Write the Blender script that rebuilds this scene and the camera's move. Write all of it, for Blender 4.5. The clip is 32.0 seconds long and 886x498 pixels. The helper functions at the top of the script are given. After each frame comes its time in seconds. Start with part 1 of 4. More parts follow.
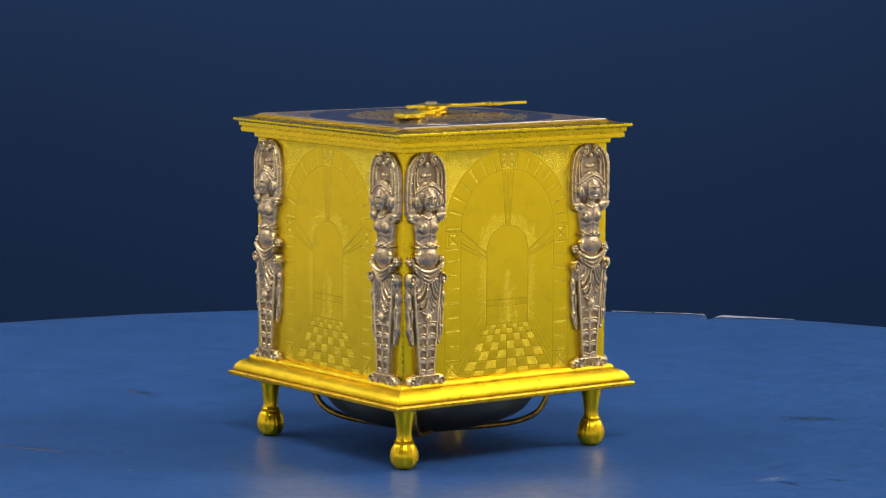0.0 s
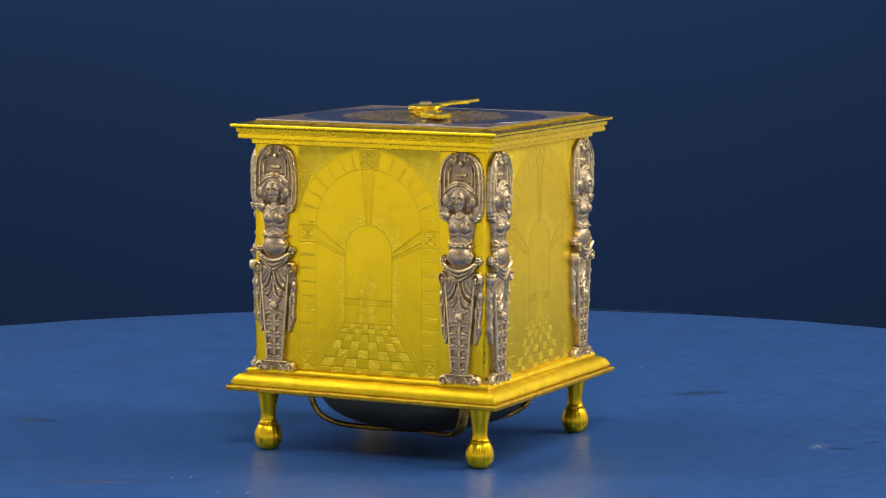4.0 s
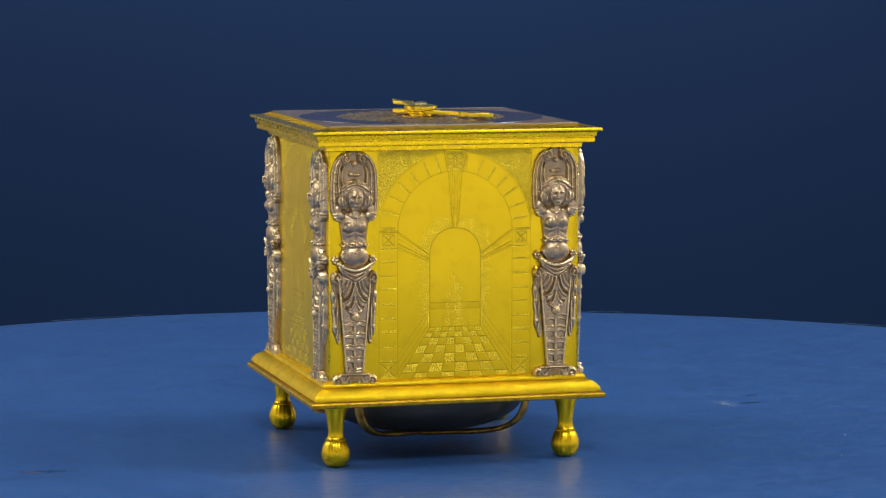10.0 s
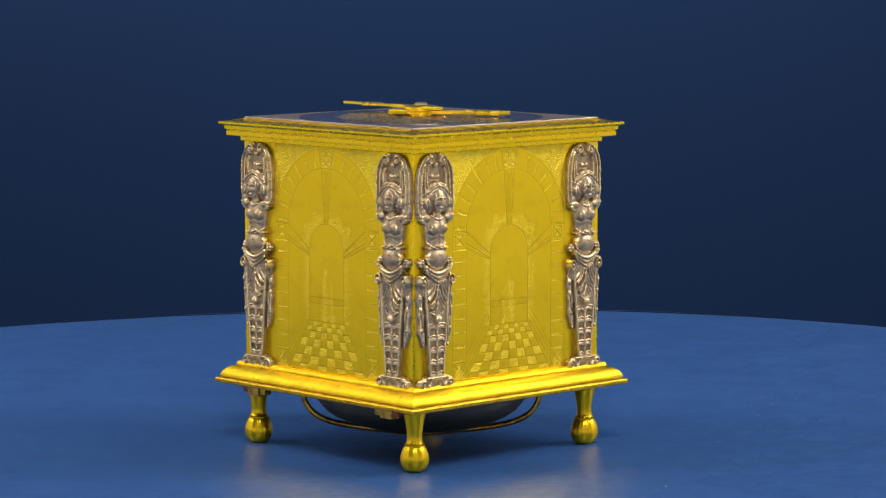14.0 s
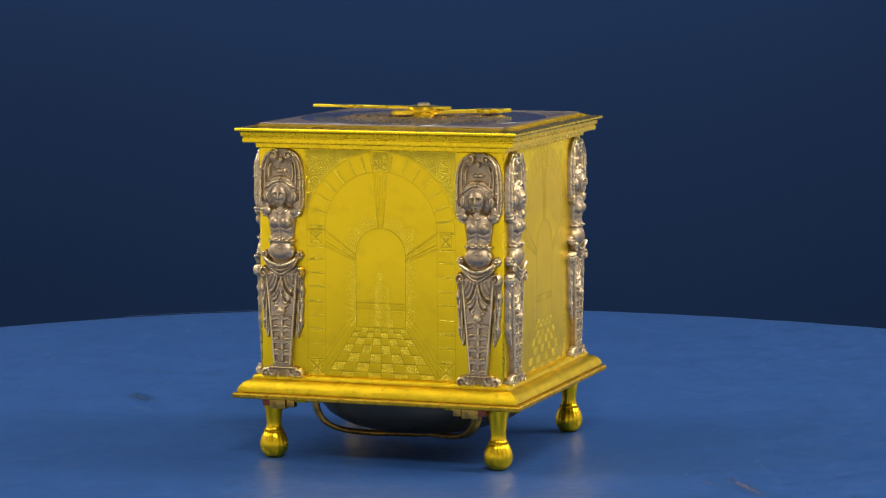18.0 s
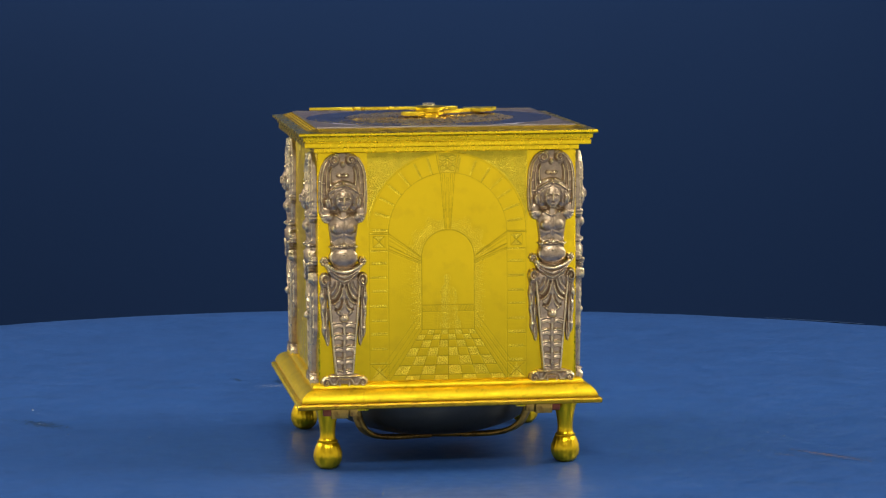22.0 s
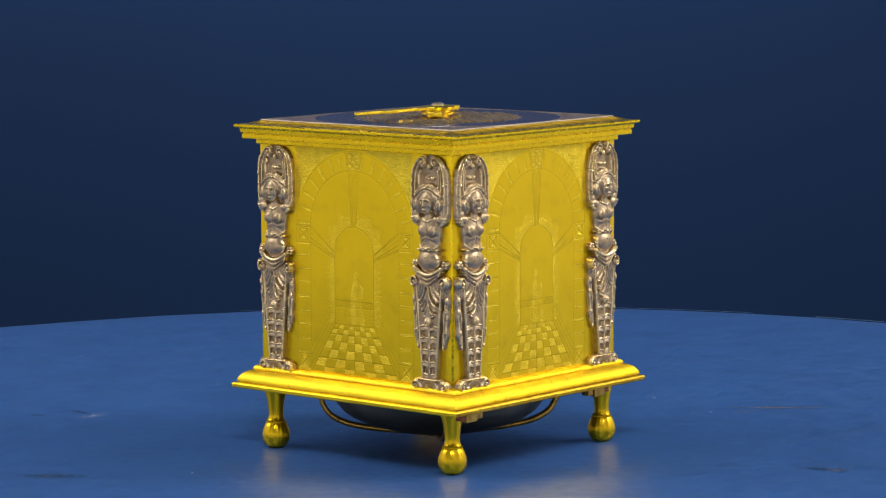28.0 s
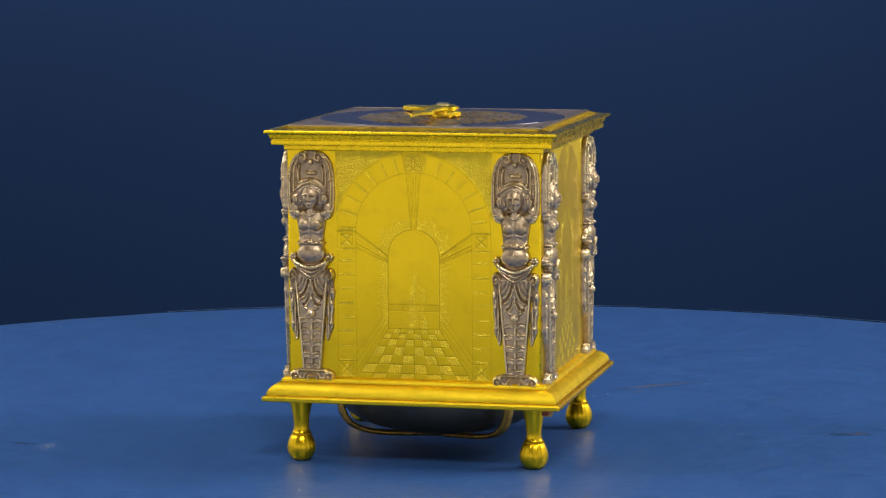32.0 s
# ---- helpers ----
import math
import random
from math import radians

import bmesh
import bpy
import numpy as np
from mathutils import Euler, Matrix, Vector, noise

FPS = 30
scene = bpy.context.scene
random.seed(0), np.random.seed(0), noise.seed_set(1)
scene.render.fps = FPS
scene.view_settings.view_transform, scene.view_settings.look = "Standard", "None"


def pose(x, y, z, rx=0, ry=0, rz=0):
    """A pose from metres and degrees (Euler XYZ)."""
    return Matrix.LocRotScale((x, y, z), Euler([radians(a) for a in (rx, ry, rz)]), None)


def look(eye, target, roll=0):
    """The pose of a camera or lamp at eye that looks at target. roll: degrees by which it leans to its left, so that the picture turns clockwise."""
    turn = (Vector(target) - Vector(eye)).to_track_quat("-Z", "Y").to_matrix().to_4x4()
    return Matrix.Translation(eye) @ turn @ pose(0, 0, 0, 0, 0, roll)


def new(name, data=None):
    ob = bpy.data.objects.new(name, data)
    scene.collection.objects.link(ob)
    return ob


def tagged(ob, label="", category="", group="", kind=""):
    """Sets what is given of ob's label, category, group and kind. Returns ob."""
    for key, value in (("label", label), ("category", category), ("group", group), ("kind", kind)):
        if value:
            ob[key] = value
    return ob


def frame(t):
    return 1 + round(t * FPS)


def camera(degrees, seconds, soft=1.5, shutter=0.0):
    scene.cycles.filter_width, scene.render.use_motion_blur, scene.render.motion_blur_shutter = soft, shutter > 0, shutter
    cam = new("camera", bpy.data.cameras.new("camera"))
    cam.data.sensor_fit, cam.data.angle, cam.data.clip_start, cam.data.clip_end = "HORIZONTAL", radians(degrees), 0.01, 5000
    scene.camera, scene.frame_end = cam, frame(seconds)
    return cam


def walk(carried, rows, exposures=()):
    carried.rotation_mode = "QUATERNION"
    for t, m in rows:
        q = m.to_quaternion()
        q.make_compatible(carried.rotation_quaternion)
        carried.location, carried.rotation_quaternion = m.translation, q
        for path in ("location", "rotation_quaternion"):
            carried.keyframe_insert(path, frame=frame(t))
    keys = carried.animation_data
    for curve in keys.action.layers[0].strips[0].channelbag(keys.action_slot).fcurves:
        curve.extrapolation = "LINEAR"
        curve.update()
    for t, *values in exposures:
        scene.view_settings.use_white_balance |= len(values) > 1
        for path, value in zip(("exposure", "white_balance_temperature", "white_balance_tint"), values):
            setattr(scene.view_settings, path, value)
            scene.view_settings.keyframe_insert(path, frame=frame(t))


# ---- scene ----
CLIP = 32.0

# ---- camera: a long lens on a fixed tripod, a little above the clock ----
cam = camera(16.6, CLIP, soft=1.25)
EYE = pose(0.0045, -1.3746, 0.2438, 83.5725, 0, 0)
walk(cam, [(0.0, EYE), (CLIP, EYE)])

# ---- world and studio lights ----
world = bpy.data.worlds.new("studio_world")
scene.world = world
world.use_nodes = True
world.node_tree.nodes["Background"].inputs[0].default_value = (0.55, 0.65, 1.0, 1)
world.node_tree.nodes["Background"].inputs[1].default_value = 0.02


def softbox(name, eye, target, wide, high, watts, colour=(1.0, 0.93, 0.84)):
    lamp = bpy.data.lights.new(name, "AREA")
    lamp.shape, lamp.size, lamp.size_y = "RECTANGLE", wide, high
    lamp.energy, lamp.color = watts, colour
    ob = new(name, lamp)
    ob.matrix_world = look(eye, target)
    return ob


# broad unseen panels, added in place of bright surroundings that the gold mirrors
softbox("fill_left", (-1.05, 0.42, 0.30), (0, 0.36, 0.18), 2.3, 1.0, 3.9)
softbox("fill_right", (1.05, 0.42, 0.30), (0, 0.36, 0.18), 2.3, 1.0, 4.4)
softbox("key_left", (-1.15, 0.12, 0.85), (0, 0, 0.0), 0.45, 0.45, 4.2)
softbox("key_right", (1.15, 0.12, 0.85), (0, 0, 0.0), 0.45, 0.45, 8.5)
softbox("key_front", (0.1, -1.15, 1.25), (0, 0, 0.05), 0.45, 0.3, 12.0)
# more added panels, low and out of view, for the gilt faces to reflect
softbox("fill_front", (0.45, -2.0, -0.05), (0.2, 0, 0.02), 2.4, 0.95, 6.4)
softbox("fill_front_right", (1.15, -1.15, 0.15), (0, 0, 0.05), 0.9, 0.9, 1.1)
softbox("fill_front_left", (-1.25, -1.45, 0.05), (0, 0, 0.05), 1.7, 0.9, 4.0)
softbox("overhead_left", (-0.76, 0.05, 1.45), (0, 0.0, 0.0), 0.5, 0.9, 6.0)
softbox("overhead_right", (0.76, 0.05, 1.45), (0, 0.0, 0.0), 0.5, 0.9, 5.5)
# unseen lamp, added to brighten the backdrop towards its top
softbox("backdrop_fill", (-0.4, 1.50, 0.70), (-0.3, 1.9, 0.72), 1.8, 0.2, 17.0)

# ---- how the turntable turns ----
AXIS_UP = 0.0025
TILT = Euler((radians(-0.256), radians(0.194), 0)).to_matrix().to_4x4()


def turned(t, x, y):
    yaw = -53.034 + 6.8746 * t - 0.1902 * ((t - 16) / 16) ** 2
    return pose(0, 0, AXIS_UP, 0, 0, yaw) @ TILT @ Matrix.Translation((x, y, -AXIS_UP))


# ---- materials ----
def material(name, colour, rough=0.4, metal=0.0, vary=0.12, scale=60.0, fine=900.0, bump=0.05, rough_vary=0.12,
             second=None, amount=0.0, coat=0.0, depth=0.0002, specular=0.5):
    mat = bpy.data.materials.new(name)
    mat.use_nodes = True
    nt = mat.node_tree
    n, l = nt.nodes, nt.links
    b = n["Principled BSDF"]
    coord = n.new("ShaderNodeTexCoord")

    def noise_at(s, detail=4.0):
        t = n.new("ShaderNodeTexNoise")
        t.inputs["Scale"].default_value, t.inputs["Detail"].default_value = s, detail
        l.new(coord.outputs["Object"], t.inputs["Vector"])
        return t

    big, small = noise_at(scale), noise_at(fine, 3.0)
    ramp = n.new("ShaderNodeMapRange")
    ramp.inputs["From Min"].default_value, ramp.inputs["From Max"].default_value = 0.3, 0.7
    ramp.inputs["To Min"].default_value, ramp.inputs["To Max"].default_value = 1 - vary, 1 + vary
    l.new(big.outputs["Fac"], ramp.inputs["Value"])
    tone = n.new("ShaderNodeVectorMath")
    tone.operation = "SCALE"
    l.new(ramp.outputs["Result"], tone.inputs["Scale"])
    if second:
        mix = n.new("ShaderNodeMix")
        mix.data_type = "RGBA"
        mix.inputs["A"].default_value, mix.inputs["B"].default_value = (*colour, 1), (*second, 1)
        other = noise_at(scale * 2.7, 6.0)
        edge = n.new("ShaderNodeMapRange")
        edge.inputs["From Min"].default_value, edge.inputs["From Max"].default_value = 0.62 - amount * 0.4, 0.78 - amount * 0.4
        l.new(other.outputs["Fac"], edge.inputs["Value"])
        l.new(edge.outputs["Result"], mix.inputs["Factor"])
        l.new(mix.outputs["Result"], tone.inputs[0])
    else:
        tone.inputs[0].default_value = colour
    l.new(tone.outputs["Vector"], b.inputs["Base Color"])
    rr = n.new("ShaderNodeMapRange")
    rr.inputs["From Min"].default_value, rr.inputs["From Max"].default_value = 0.3, 0.7
    rr.inputs["To Min"].default_value, rr.inputs["To Max"].default_value = max(rough - rough_vary, 0.03), min(rough + rough_vary, 1)
    mid = noise_at(scale * 5, 5.0)
    l.new(mid.outputs["Fac"], rr.inputs["Value"])
    l.new(rr.outputs["Result"], b.inputs["Roughness"])
    b.inputs["Metallic"].default_value = metal
    b.inputs["Specular IOR Level"].default_value = specular
    b.inputs["Coat Weight"].default_value = coat
    bp = n.new("ShaderNodeBump")
    bp.inputs["Strength"].default_value, bp.inputs["Distance"].default_value = bump, depth
    l.new(small.outputs["Fac"], bp.inputs["Height"])
    l.new(bp.outputs["Normal"], b.inputs["Normal"])
    return mat


GOLD = (0.93, 0.660, 0.020)
gilt = material("gilt_brass", GOLD, 0.28, 1.0, 0.05, 70, 1100, 0.14, 0.04, (0.78, 0.50, 0.02), 0.1)
gilt_panel = material("engraved_gilt", GOLD, 0.34, 1.0, 0.04, 45, 1800, 0.2, 0.02, (0.86, 0.60, 0.022), 0.2)
gilt_hatched = material("hatched_gilt", (0.97, 0.735, 0.05), 0.42, 1.0, 0.08, 300, 2100, 0.95, 0.06, depth=0.0005)
gilt_line = material("grimed_engraved_line", (0.72, 0.50, 0.02), 0.42, 1.0, 0.15, 150, 1500, 0.2, 0.08, (0.80, 0.55, 0.02), 0.3)
gilt_base = material("rubbed_gilt_base", (0.82, 0.585, 0.02), 0.40, 1.0, 0.12, 130, 1700, 0.6, 0.09, (0.70, 0.48, 0.02), 0.08)
# gilt lightened in colour, standing in for stronger light on one base side
gilt_lifted = material("lightened_gilt_base", (0.96, 0.70, 0.03), 0.46, 1.0, 0.07, 130, 1700, 0.3, 0.08, (0.86, 0.58, 0.02), 0.06)
gilt_moulding = material("satin_gilt_base", (0.85, 0.605, 0.022), 0.50, 1.0, 0.10, 150, 1700, 0.5, 0.10, (0.66, 0.43, 0.02), 0.14)
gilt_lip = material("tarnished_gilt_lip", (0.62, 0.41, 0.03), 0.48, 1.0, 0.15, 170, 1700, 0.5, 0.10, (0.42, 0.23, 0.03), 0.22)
gilt_foot = material("satin_gilt", (0.94, 0.62, 0.020), 0.34, 1.0, 0.05, 90, 1200, 0.15, 0.05)
gilt_pale = material("pale_polished_gilt", (0.95, 0.73, 0.05), 0.33, 1.0, 0.05, 90, 1200, 0.15, 0.05)
gilt_dull = material("worn_gilt_border", (0.58, 0.40, 0.03), 0.42, 1.0, 0.12, 120, 1500, 0.3, 0.08, (0.42, 0.25, 0.03), 0.25)
brown_brass = material("tarnished_brass", (0.55, 0.35, 0.08), 0.38, 1.0, 0.2, 110, 1500, 0.3, 0.1, (0.24, 0.13, 0.04), 0.25)
red_pin = material("copper_pin", (0.30, 0.09, 0.05), 0.5, 0.8, 0.2, 200, 1500, 0.3)
silver = material("tarnished_silver", (0.52, 0.405, 0.275), 0.41, 1.0, 0.16, 160, 1300, 0.3, 0.08, (0.40, 0.305, 0.205), 0.3)
# paler, gold-toned silver: highlights put into the colour of the figures' ridges
highlight_silver = material("highlight_silver", (0.82, 0.69, 0.40), 0.30, 1.0, 0.10, 160, 1300, 0.2, 0.06)
matted = material("darker_matted_ground", (0.45, 0.35, 0.235), 0.50, 1.0, 0.2, 200, 1500, 0.5, 0.1)
dial_silver = material("silvered_plate", (0.34, 0.28, 0.26), 0.38, 0.7, 0.2, 90, 1600, 0.4, 0.1, (0.18, 0.13, 0.11), 0.38)
ring_silver = material("polished_chapter_ring", (0.19, 0.18, 0.22), 0.22, 0.8, 0.12, 80, 1800, 0.15, 0.05)
centre_silver = material("chased_dial_centre", (0.66, 0.48, 0.22), 0.30, 0.85, 0.2, 110, 1500, 0.4, 0.1, (0.42, 0.30, 0.16), 0.3)
bright_rim = material("bright_silver_edge", (0.34, 0.29, 0.24), 0.42, 1.0, 0.10, 120, 1200, 0.1, 0.08)
steel = material("steel_screw", (0.50, 0.47, 0.40), 0.45, 1.0, 0.1)
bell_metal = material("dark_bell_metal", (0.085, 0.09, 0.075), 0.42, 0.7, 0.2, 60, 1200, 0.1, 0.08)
paint = material("blue_paint", (0.0235, 0.094, 0.320), 0.40, 0.0, 0.07, 30, 420, 0.16, 0.06, (0.020, 0.083, 0.285), 0.2, depth=0.0003, specular=1.0)


def stain(mat, ends, width, colour, grain, cover, soft=0.25):
    """Works a worn or stained patch into a paint: its ends as (radius, degrees) about the table's axis, a ragged edge of the grain's size."""
    n, l = mat.node_tree.nodes, mat.node_tree.links
    b = n["Principled BSDF"]
    (x0, y0), (x1, y1) = [(r * math.cos(radians(a)), r * math.sin(radians(a))) for r, a in ends]
    along = Vector((x1 - x0, y1 - y0, 0))
    half = along.length / 2 + width / 2
    along.normalize()
    coord = n.new("ShaderNodeTexCoord")
    away = n.new("ShaderNodeVectorMath")
    away.operation = "SUBTRACT"
    away.inputs[1].default_value = ((x0 + x1) / 2, (y0 + y1) / 2, 0)
    l.new(coord.outputs["Object"], away.inputs[0])
    both = n.new("ShaderNodeCombineXYZ")
    for slot, way, size in (("X", along, half), ("Y", Vector((-along.y, along.x, 0)), width / 2)):
        dot = n.new("ShaderNodeVectorMath")
        dot.operation = "DOT_PRODUCT"
        dot.inputs[1].default_value = way / size
        l.new(away.outputs["Vector"], dot.inputs[0])
        l.new(dot.outputs["Value"], both.inputs[slot])
    far = n.new("ShaderNodeVectorMath")
    far.operation = "LENGTH"
    l.new(both.outputs["Vector"], far.inputs[0])
    grainy = n.new("ShaderNodeTexNoise")
    grainy.inputs["Scale"].default_value, grainy.inputs["Detail"].default_value = grain, 5.0
    l.new(coord.outputs["Object"], grainy.inputs["Vector"])
    edge = n.new("ShaderNodeMath")
    edge.operation = "MULTIPLY_ADD"
    edge.inputs[1].default_value = -0.22
    l.new(far.outputs["Value"], edge.inputs[0])
    l.new(grainy.outputs["Fac"], edge.inputs[2])
    fac = n.new("ShaderNodeMapRange")
    fac.inputs["From Min"].default_value, fac.inputs["From Max"].default_value = 0.5 - cover, 0.5 - cover + soft
    l.new(edge.outputs["Value"], fac.inputs["Value"])
    mix = n.new("ShaderNodeMix")
    mix.data_type = "RGBA"
    old = b.inputs["Base Color"].links[0].from_socket
    mix.inputs["B"].default_value = (*colour, 1)
    l.new(fac.outputs["Result"], mix.inputs["Factor"])
    l.new(old, mix.inputs["A"])
    l.new(mix.outputs["Result"], b.inputs["Base Color"])


OLD_VARNISH, BARE_WOOD, PRIMER, FADED = (0.008, 0.036, 0.10), (0.24, 0.165, 0.17), (0.30, 0.36, 0.48), (0.020, 0.080, 0.26)
for ends, width, colour, grain, cover, soft in (
        # soft, faded streaks
        (((0.201, 88.0), (0.216, 93.0)), 0.010, FADED, 90, 0.30, 0.4), (((0.200, 68.0), (0.222, 68.5)), 0.007, FADED, 120, 0.25, 0.4),
        (((0.228, 49.0), (0.245, 55.0)), 0.012, FADED, 80, 0.30, 0.4), (((0.190, 31.0), (0.212, 38.0)), 0.009, FADED, 90, 0.28, 0.4),
        (((0.186, 222.0), (0.205, 226.0)), 0.014, FADED, 90, 0.30, 0.4), (((0.180, 199.0), (0.205, 197.0)), 0.016, FADED, 100, 0.30, 0.4),
        (((0.150, 120.0), (0.180, 128.0)), 0.012, FADED, 90, 0.25, 0.4), (((0.260, 300.0), (0.290, 306.0)), 0.014, FADED, 80, 0.25, 0.4),
        (((0.165, 246.0), (0.203, 242.0)), 0.013, FADED, 120, 0.34, 0.35), (((0.178, 72.0), (0.202, 68.0)), 0.013, FADED, 120, 0.30, 0.35),
        # scars down to the varnish, and rubbed wood beside them
        (((0.181, 193.8), (0.199, 193.0)), 0.0099, OLD_VARNISH, 420, 0.20, 0.14), (((0.190, 193.5), (0.199, 193.2)), 0.0051, BARE_WOOD, 900, 0.10, 0.12),
        (((0.180, 71.6), (0.196, 68.8)), 0.0108, OLD_VARNISH, 420, 0.21, 0.12), (((0.184, 70.4), (0.194, 69.6)), 0.0067, PRIMER, 1100, 0.01, 0.10),
        (((0.167, 249.0), (0.1985, 242.0)), 0.0090, OLD_VARNISH, 380, 0.16, 0.20), (((0.168, 248.6), (0.1985, 242.0)), 0.0042, BARE_WOOD, 620, 0.17, 0.20),
        (((0.156, 245.8), (0.174, 243.3)), 0.0032, BARE_WOOD, 620, 0.10, 0.20),
        (((0.1745, 16.8), (0.177, 22.0)), 0.0135, PRIMER, 1100, 0.05, 0.10), (((0.184, 17.6), (0.189, 17.0)), 0.0040, OLD_VARNISH, 500, 0.26, 0.10),
        (((0.199, 22.3), (0.202, 22.3)), 0.0032, OLD_VARNISH, 500, 0.26, 0.10), (((0.250, 82.6), (0.256, 83.4)), 0.0090, PRIMER, 900, -0.01, 0.12)):
    stain(paint, ends, width, colour, grain, cover, soft)
edge_pale = material("worn_pale_edge", (0.36, 0.40, 0.54), 0.6, 0.0, 0.25, 150)
edge_thin = material("thin_rubbed_edge", (0.085, 0.165, 0.36), 0.6, 0.0, 0.25, 150)
chip_pale = material("pale_primer", (0.34, 0.40, 0.50), 0.6, 0.0, 0.25, 150)
cloth = material("navy_backdrop_cloth", (0.0100, 0.0280, 0.0880), 0.95, 0.0, 0.06, 1.2, 700, 0.1, 0.02, specular=0.1)
plaster = material("grey_studio_wall", (0.18, 0.18, 0.185), 0.9, 0.0, 0.08, 2)
boards = material("studio_floor", (0.06, 0.06, 0.065), 0.6, 0.0, 0.15, 3)


# ---- mesh helpers ----
def mesh_of(name, verts, faces, mat, smooth=True, sharp=None):
    me = bpy.data.meshes.new(name)
    me.from_pydata(verts, [], faces)
    me.materials.append(mat)
    if smooth:
        me.polygons.foreach_set("use_smooth", [True] * len(me.polygons))
        if sharp:
            me.set_sharp_from_angle(angle=radians(sharp))
    me.update()
    return me


def part(name, me, parent, m=None, label=""):
    """Links a mesh as one part under a thing or a part, at the pose m in its parent's space."""
    ob = new(name, me)
    ob.parent = parent
    ob.matrix_basis = m or Matrix()
    if label:
        tagged(ob, label)
    return ob


def from_bm(name, bm, mat, smooth=True, sharp=40):
    bmesh.ops.recalc_face_normals(bm, faces=bm.faces[:])
    me = bpy.data.meshes.new(name)
    bm.to_mesh(me)
    bm.free()
    me.materials.append(mat)
    if smooth:
        me.polygons.foreach_set("use_smooth", [True] * len(me.polygons))
        me.set_sharp_from_angle(angle=radians(sharp))
    return me


def grid_faces(rows, cols, wrap=False):
    out = []
    for i in range(rows - 1):
        for j in range(cols if wrap else cols - 1):
            k = (j + 1) % cols
            out.append((i * cols + j, i * cols + k, (i + 1) * cols + k, (i + 1) * cols + j))
    return out


def lathe(name, profile, mat, seg=48, lobes=0, depth=0.0, span=(0, 1), sharp=50):
    verts = []
    for r, z in profile:
        a = depth if span[0] <= z <= span[1] else 0.0
        for j in range(seg):
            t = 2 * math.pi * j / seg
            q = r * (1 - a * (0.5 - 0.5 * math.cos(lobes * t)) ** 3)
            verts.append((q * math.cos(t), q * math.sin(t), z))
    return mesh_of(name, verts, grid_faces(len(profile), seg, True), mat, True, sharp)


def rounded_box(name, sx, sy, sz, mat, bevel=0.0004):
    bm = bmesh.new()
    bmesh.ops.create_cube(bm, size=1.0)
    bmesh.ops.scale(bm, vec=(sx, sy, sz), verts=bm.verts[:])
    bmesh.ops.bevel(bm, geom=bm.edges[:], offset=bevel, segments=2, affect="EDGES", profile=0.6)
    return from_bm(name, bm, mat)


def moulding(name, profile, mat, cuts=44, wobble=0.0000012, seed=1):
    """One mitred length of a square moulding, on the side that faces -y. profile: half width, height."""
    rng = random.Random(seed)
    verts = []
    for h, z in profile:
        for j in range(cuts + 1):
            s = 2 * j / cuts - 1
            w = wobble if 0 < j < cuts else 0
            verts.append((s * h, -h + rng.uniform(-w, w), z + rng.uniform(-w, w)))
    return mesh_of(name, verts, grid_faces(len(profile), cuts + 1), mat, True, 28)


def tube(name, path, width, thick, mat):
    """A strap of rounded rectangular section along a path in the xz plane."""
    ring = []
    for k in range(12):
        a = 2 * math.pi * k / 12
        c, s = math.cos(a), math.sin(a)
        ring.append((math.copysign(abs(c) ** 0.5, c) * width / 2, math.copysign(abs(s) ** 0.5, s) * thick / 2))
    verts = []
    for i, (x, z) in enumerate(path):
        x0, z0 = path[max(i - 1, 0)]
        x1, z1 = path[min(i + 1, len(path) - 1)]
        d = Vector((x1 - x0, z1 - z0)).normalized()
        for y, o in ring:
            verts.append((x - d.y * o, y, z + d.x * o))
    return mesh_of(name, verts, grid_faces(len(path), 12, True), mat)


QUARTERS = [pose(0, 0, 0, 0, 0, a) for a in (0, 90, 180, -90)]

# ---- studio shell ----
def shell(name, lo, hi, mat, label):
    bm = bmesh.new()
    bmesh.ops.create_cube(bm, size=1.0)
    bmesh.ops.scale(bm, vec=[b - a for a, b in zip(lo, hi)], verts=bm.verts[:])
    bmesh.ops.translate(bm, vec=[(a + b) / 2 for a, b in zip(lo, hi)], verts=bm.verts[:])
    return tagged(new(name, from_bm(name, bm, mat, False)), label, "studio", kind="structure")


shell("floor", (-2.6, -3.2, -0.82), (2.6, 2.6, -0.75), boards, "plain dark studio floor under the table")
shell("ceiling", (-2.6, -3.2, 2.3), (2.6, 2.6, 2.4), plaster, "plain grey studio ceiling")
shell("wall_south", (-2.6, -3.3, -0.75), (2.6, -3.2, 2.3), plaster, "plain grey studio wall behind the camera")
shell("wall_west", (-2.7, -3.2, -0.75), (-2.6, 2.6, 2.3), plaster, "plain dark studio side wall")
shell("wall_east", (2.6, -3.2, -0.75), (2.7, 2.6, 2.3), plaster, "plain dark studio side wall")
shell("wall_north", (-2.6, 2.6, -0.75), (2.6, 2.7, 2.3), plaster, "plain grey studio wall behind the backdrop")


def build_backdrop():
    verts = []
    for i in range(25):
        for j in range(61):
            x = -2.4 + 4.8 * j / 60
            z = -0.74 + 2.9 * i / 24
            verts.append((x, 1.9 + 0.012 * noise.noise(Vector((x * 0.8, z * 0.3, 0))), z))
    me = mesh_of("backdrop", verts, grid_faces(25, 61), cloth)
    return tagged(new("backdrop", me), "plain navy blue cloth backdrop hanging behind the table", "backdrop", kind="structure")


build_backdrop()


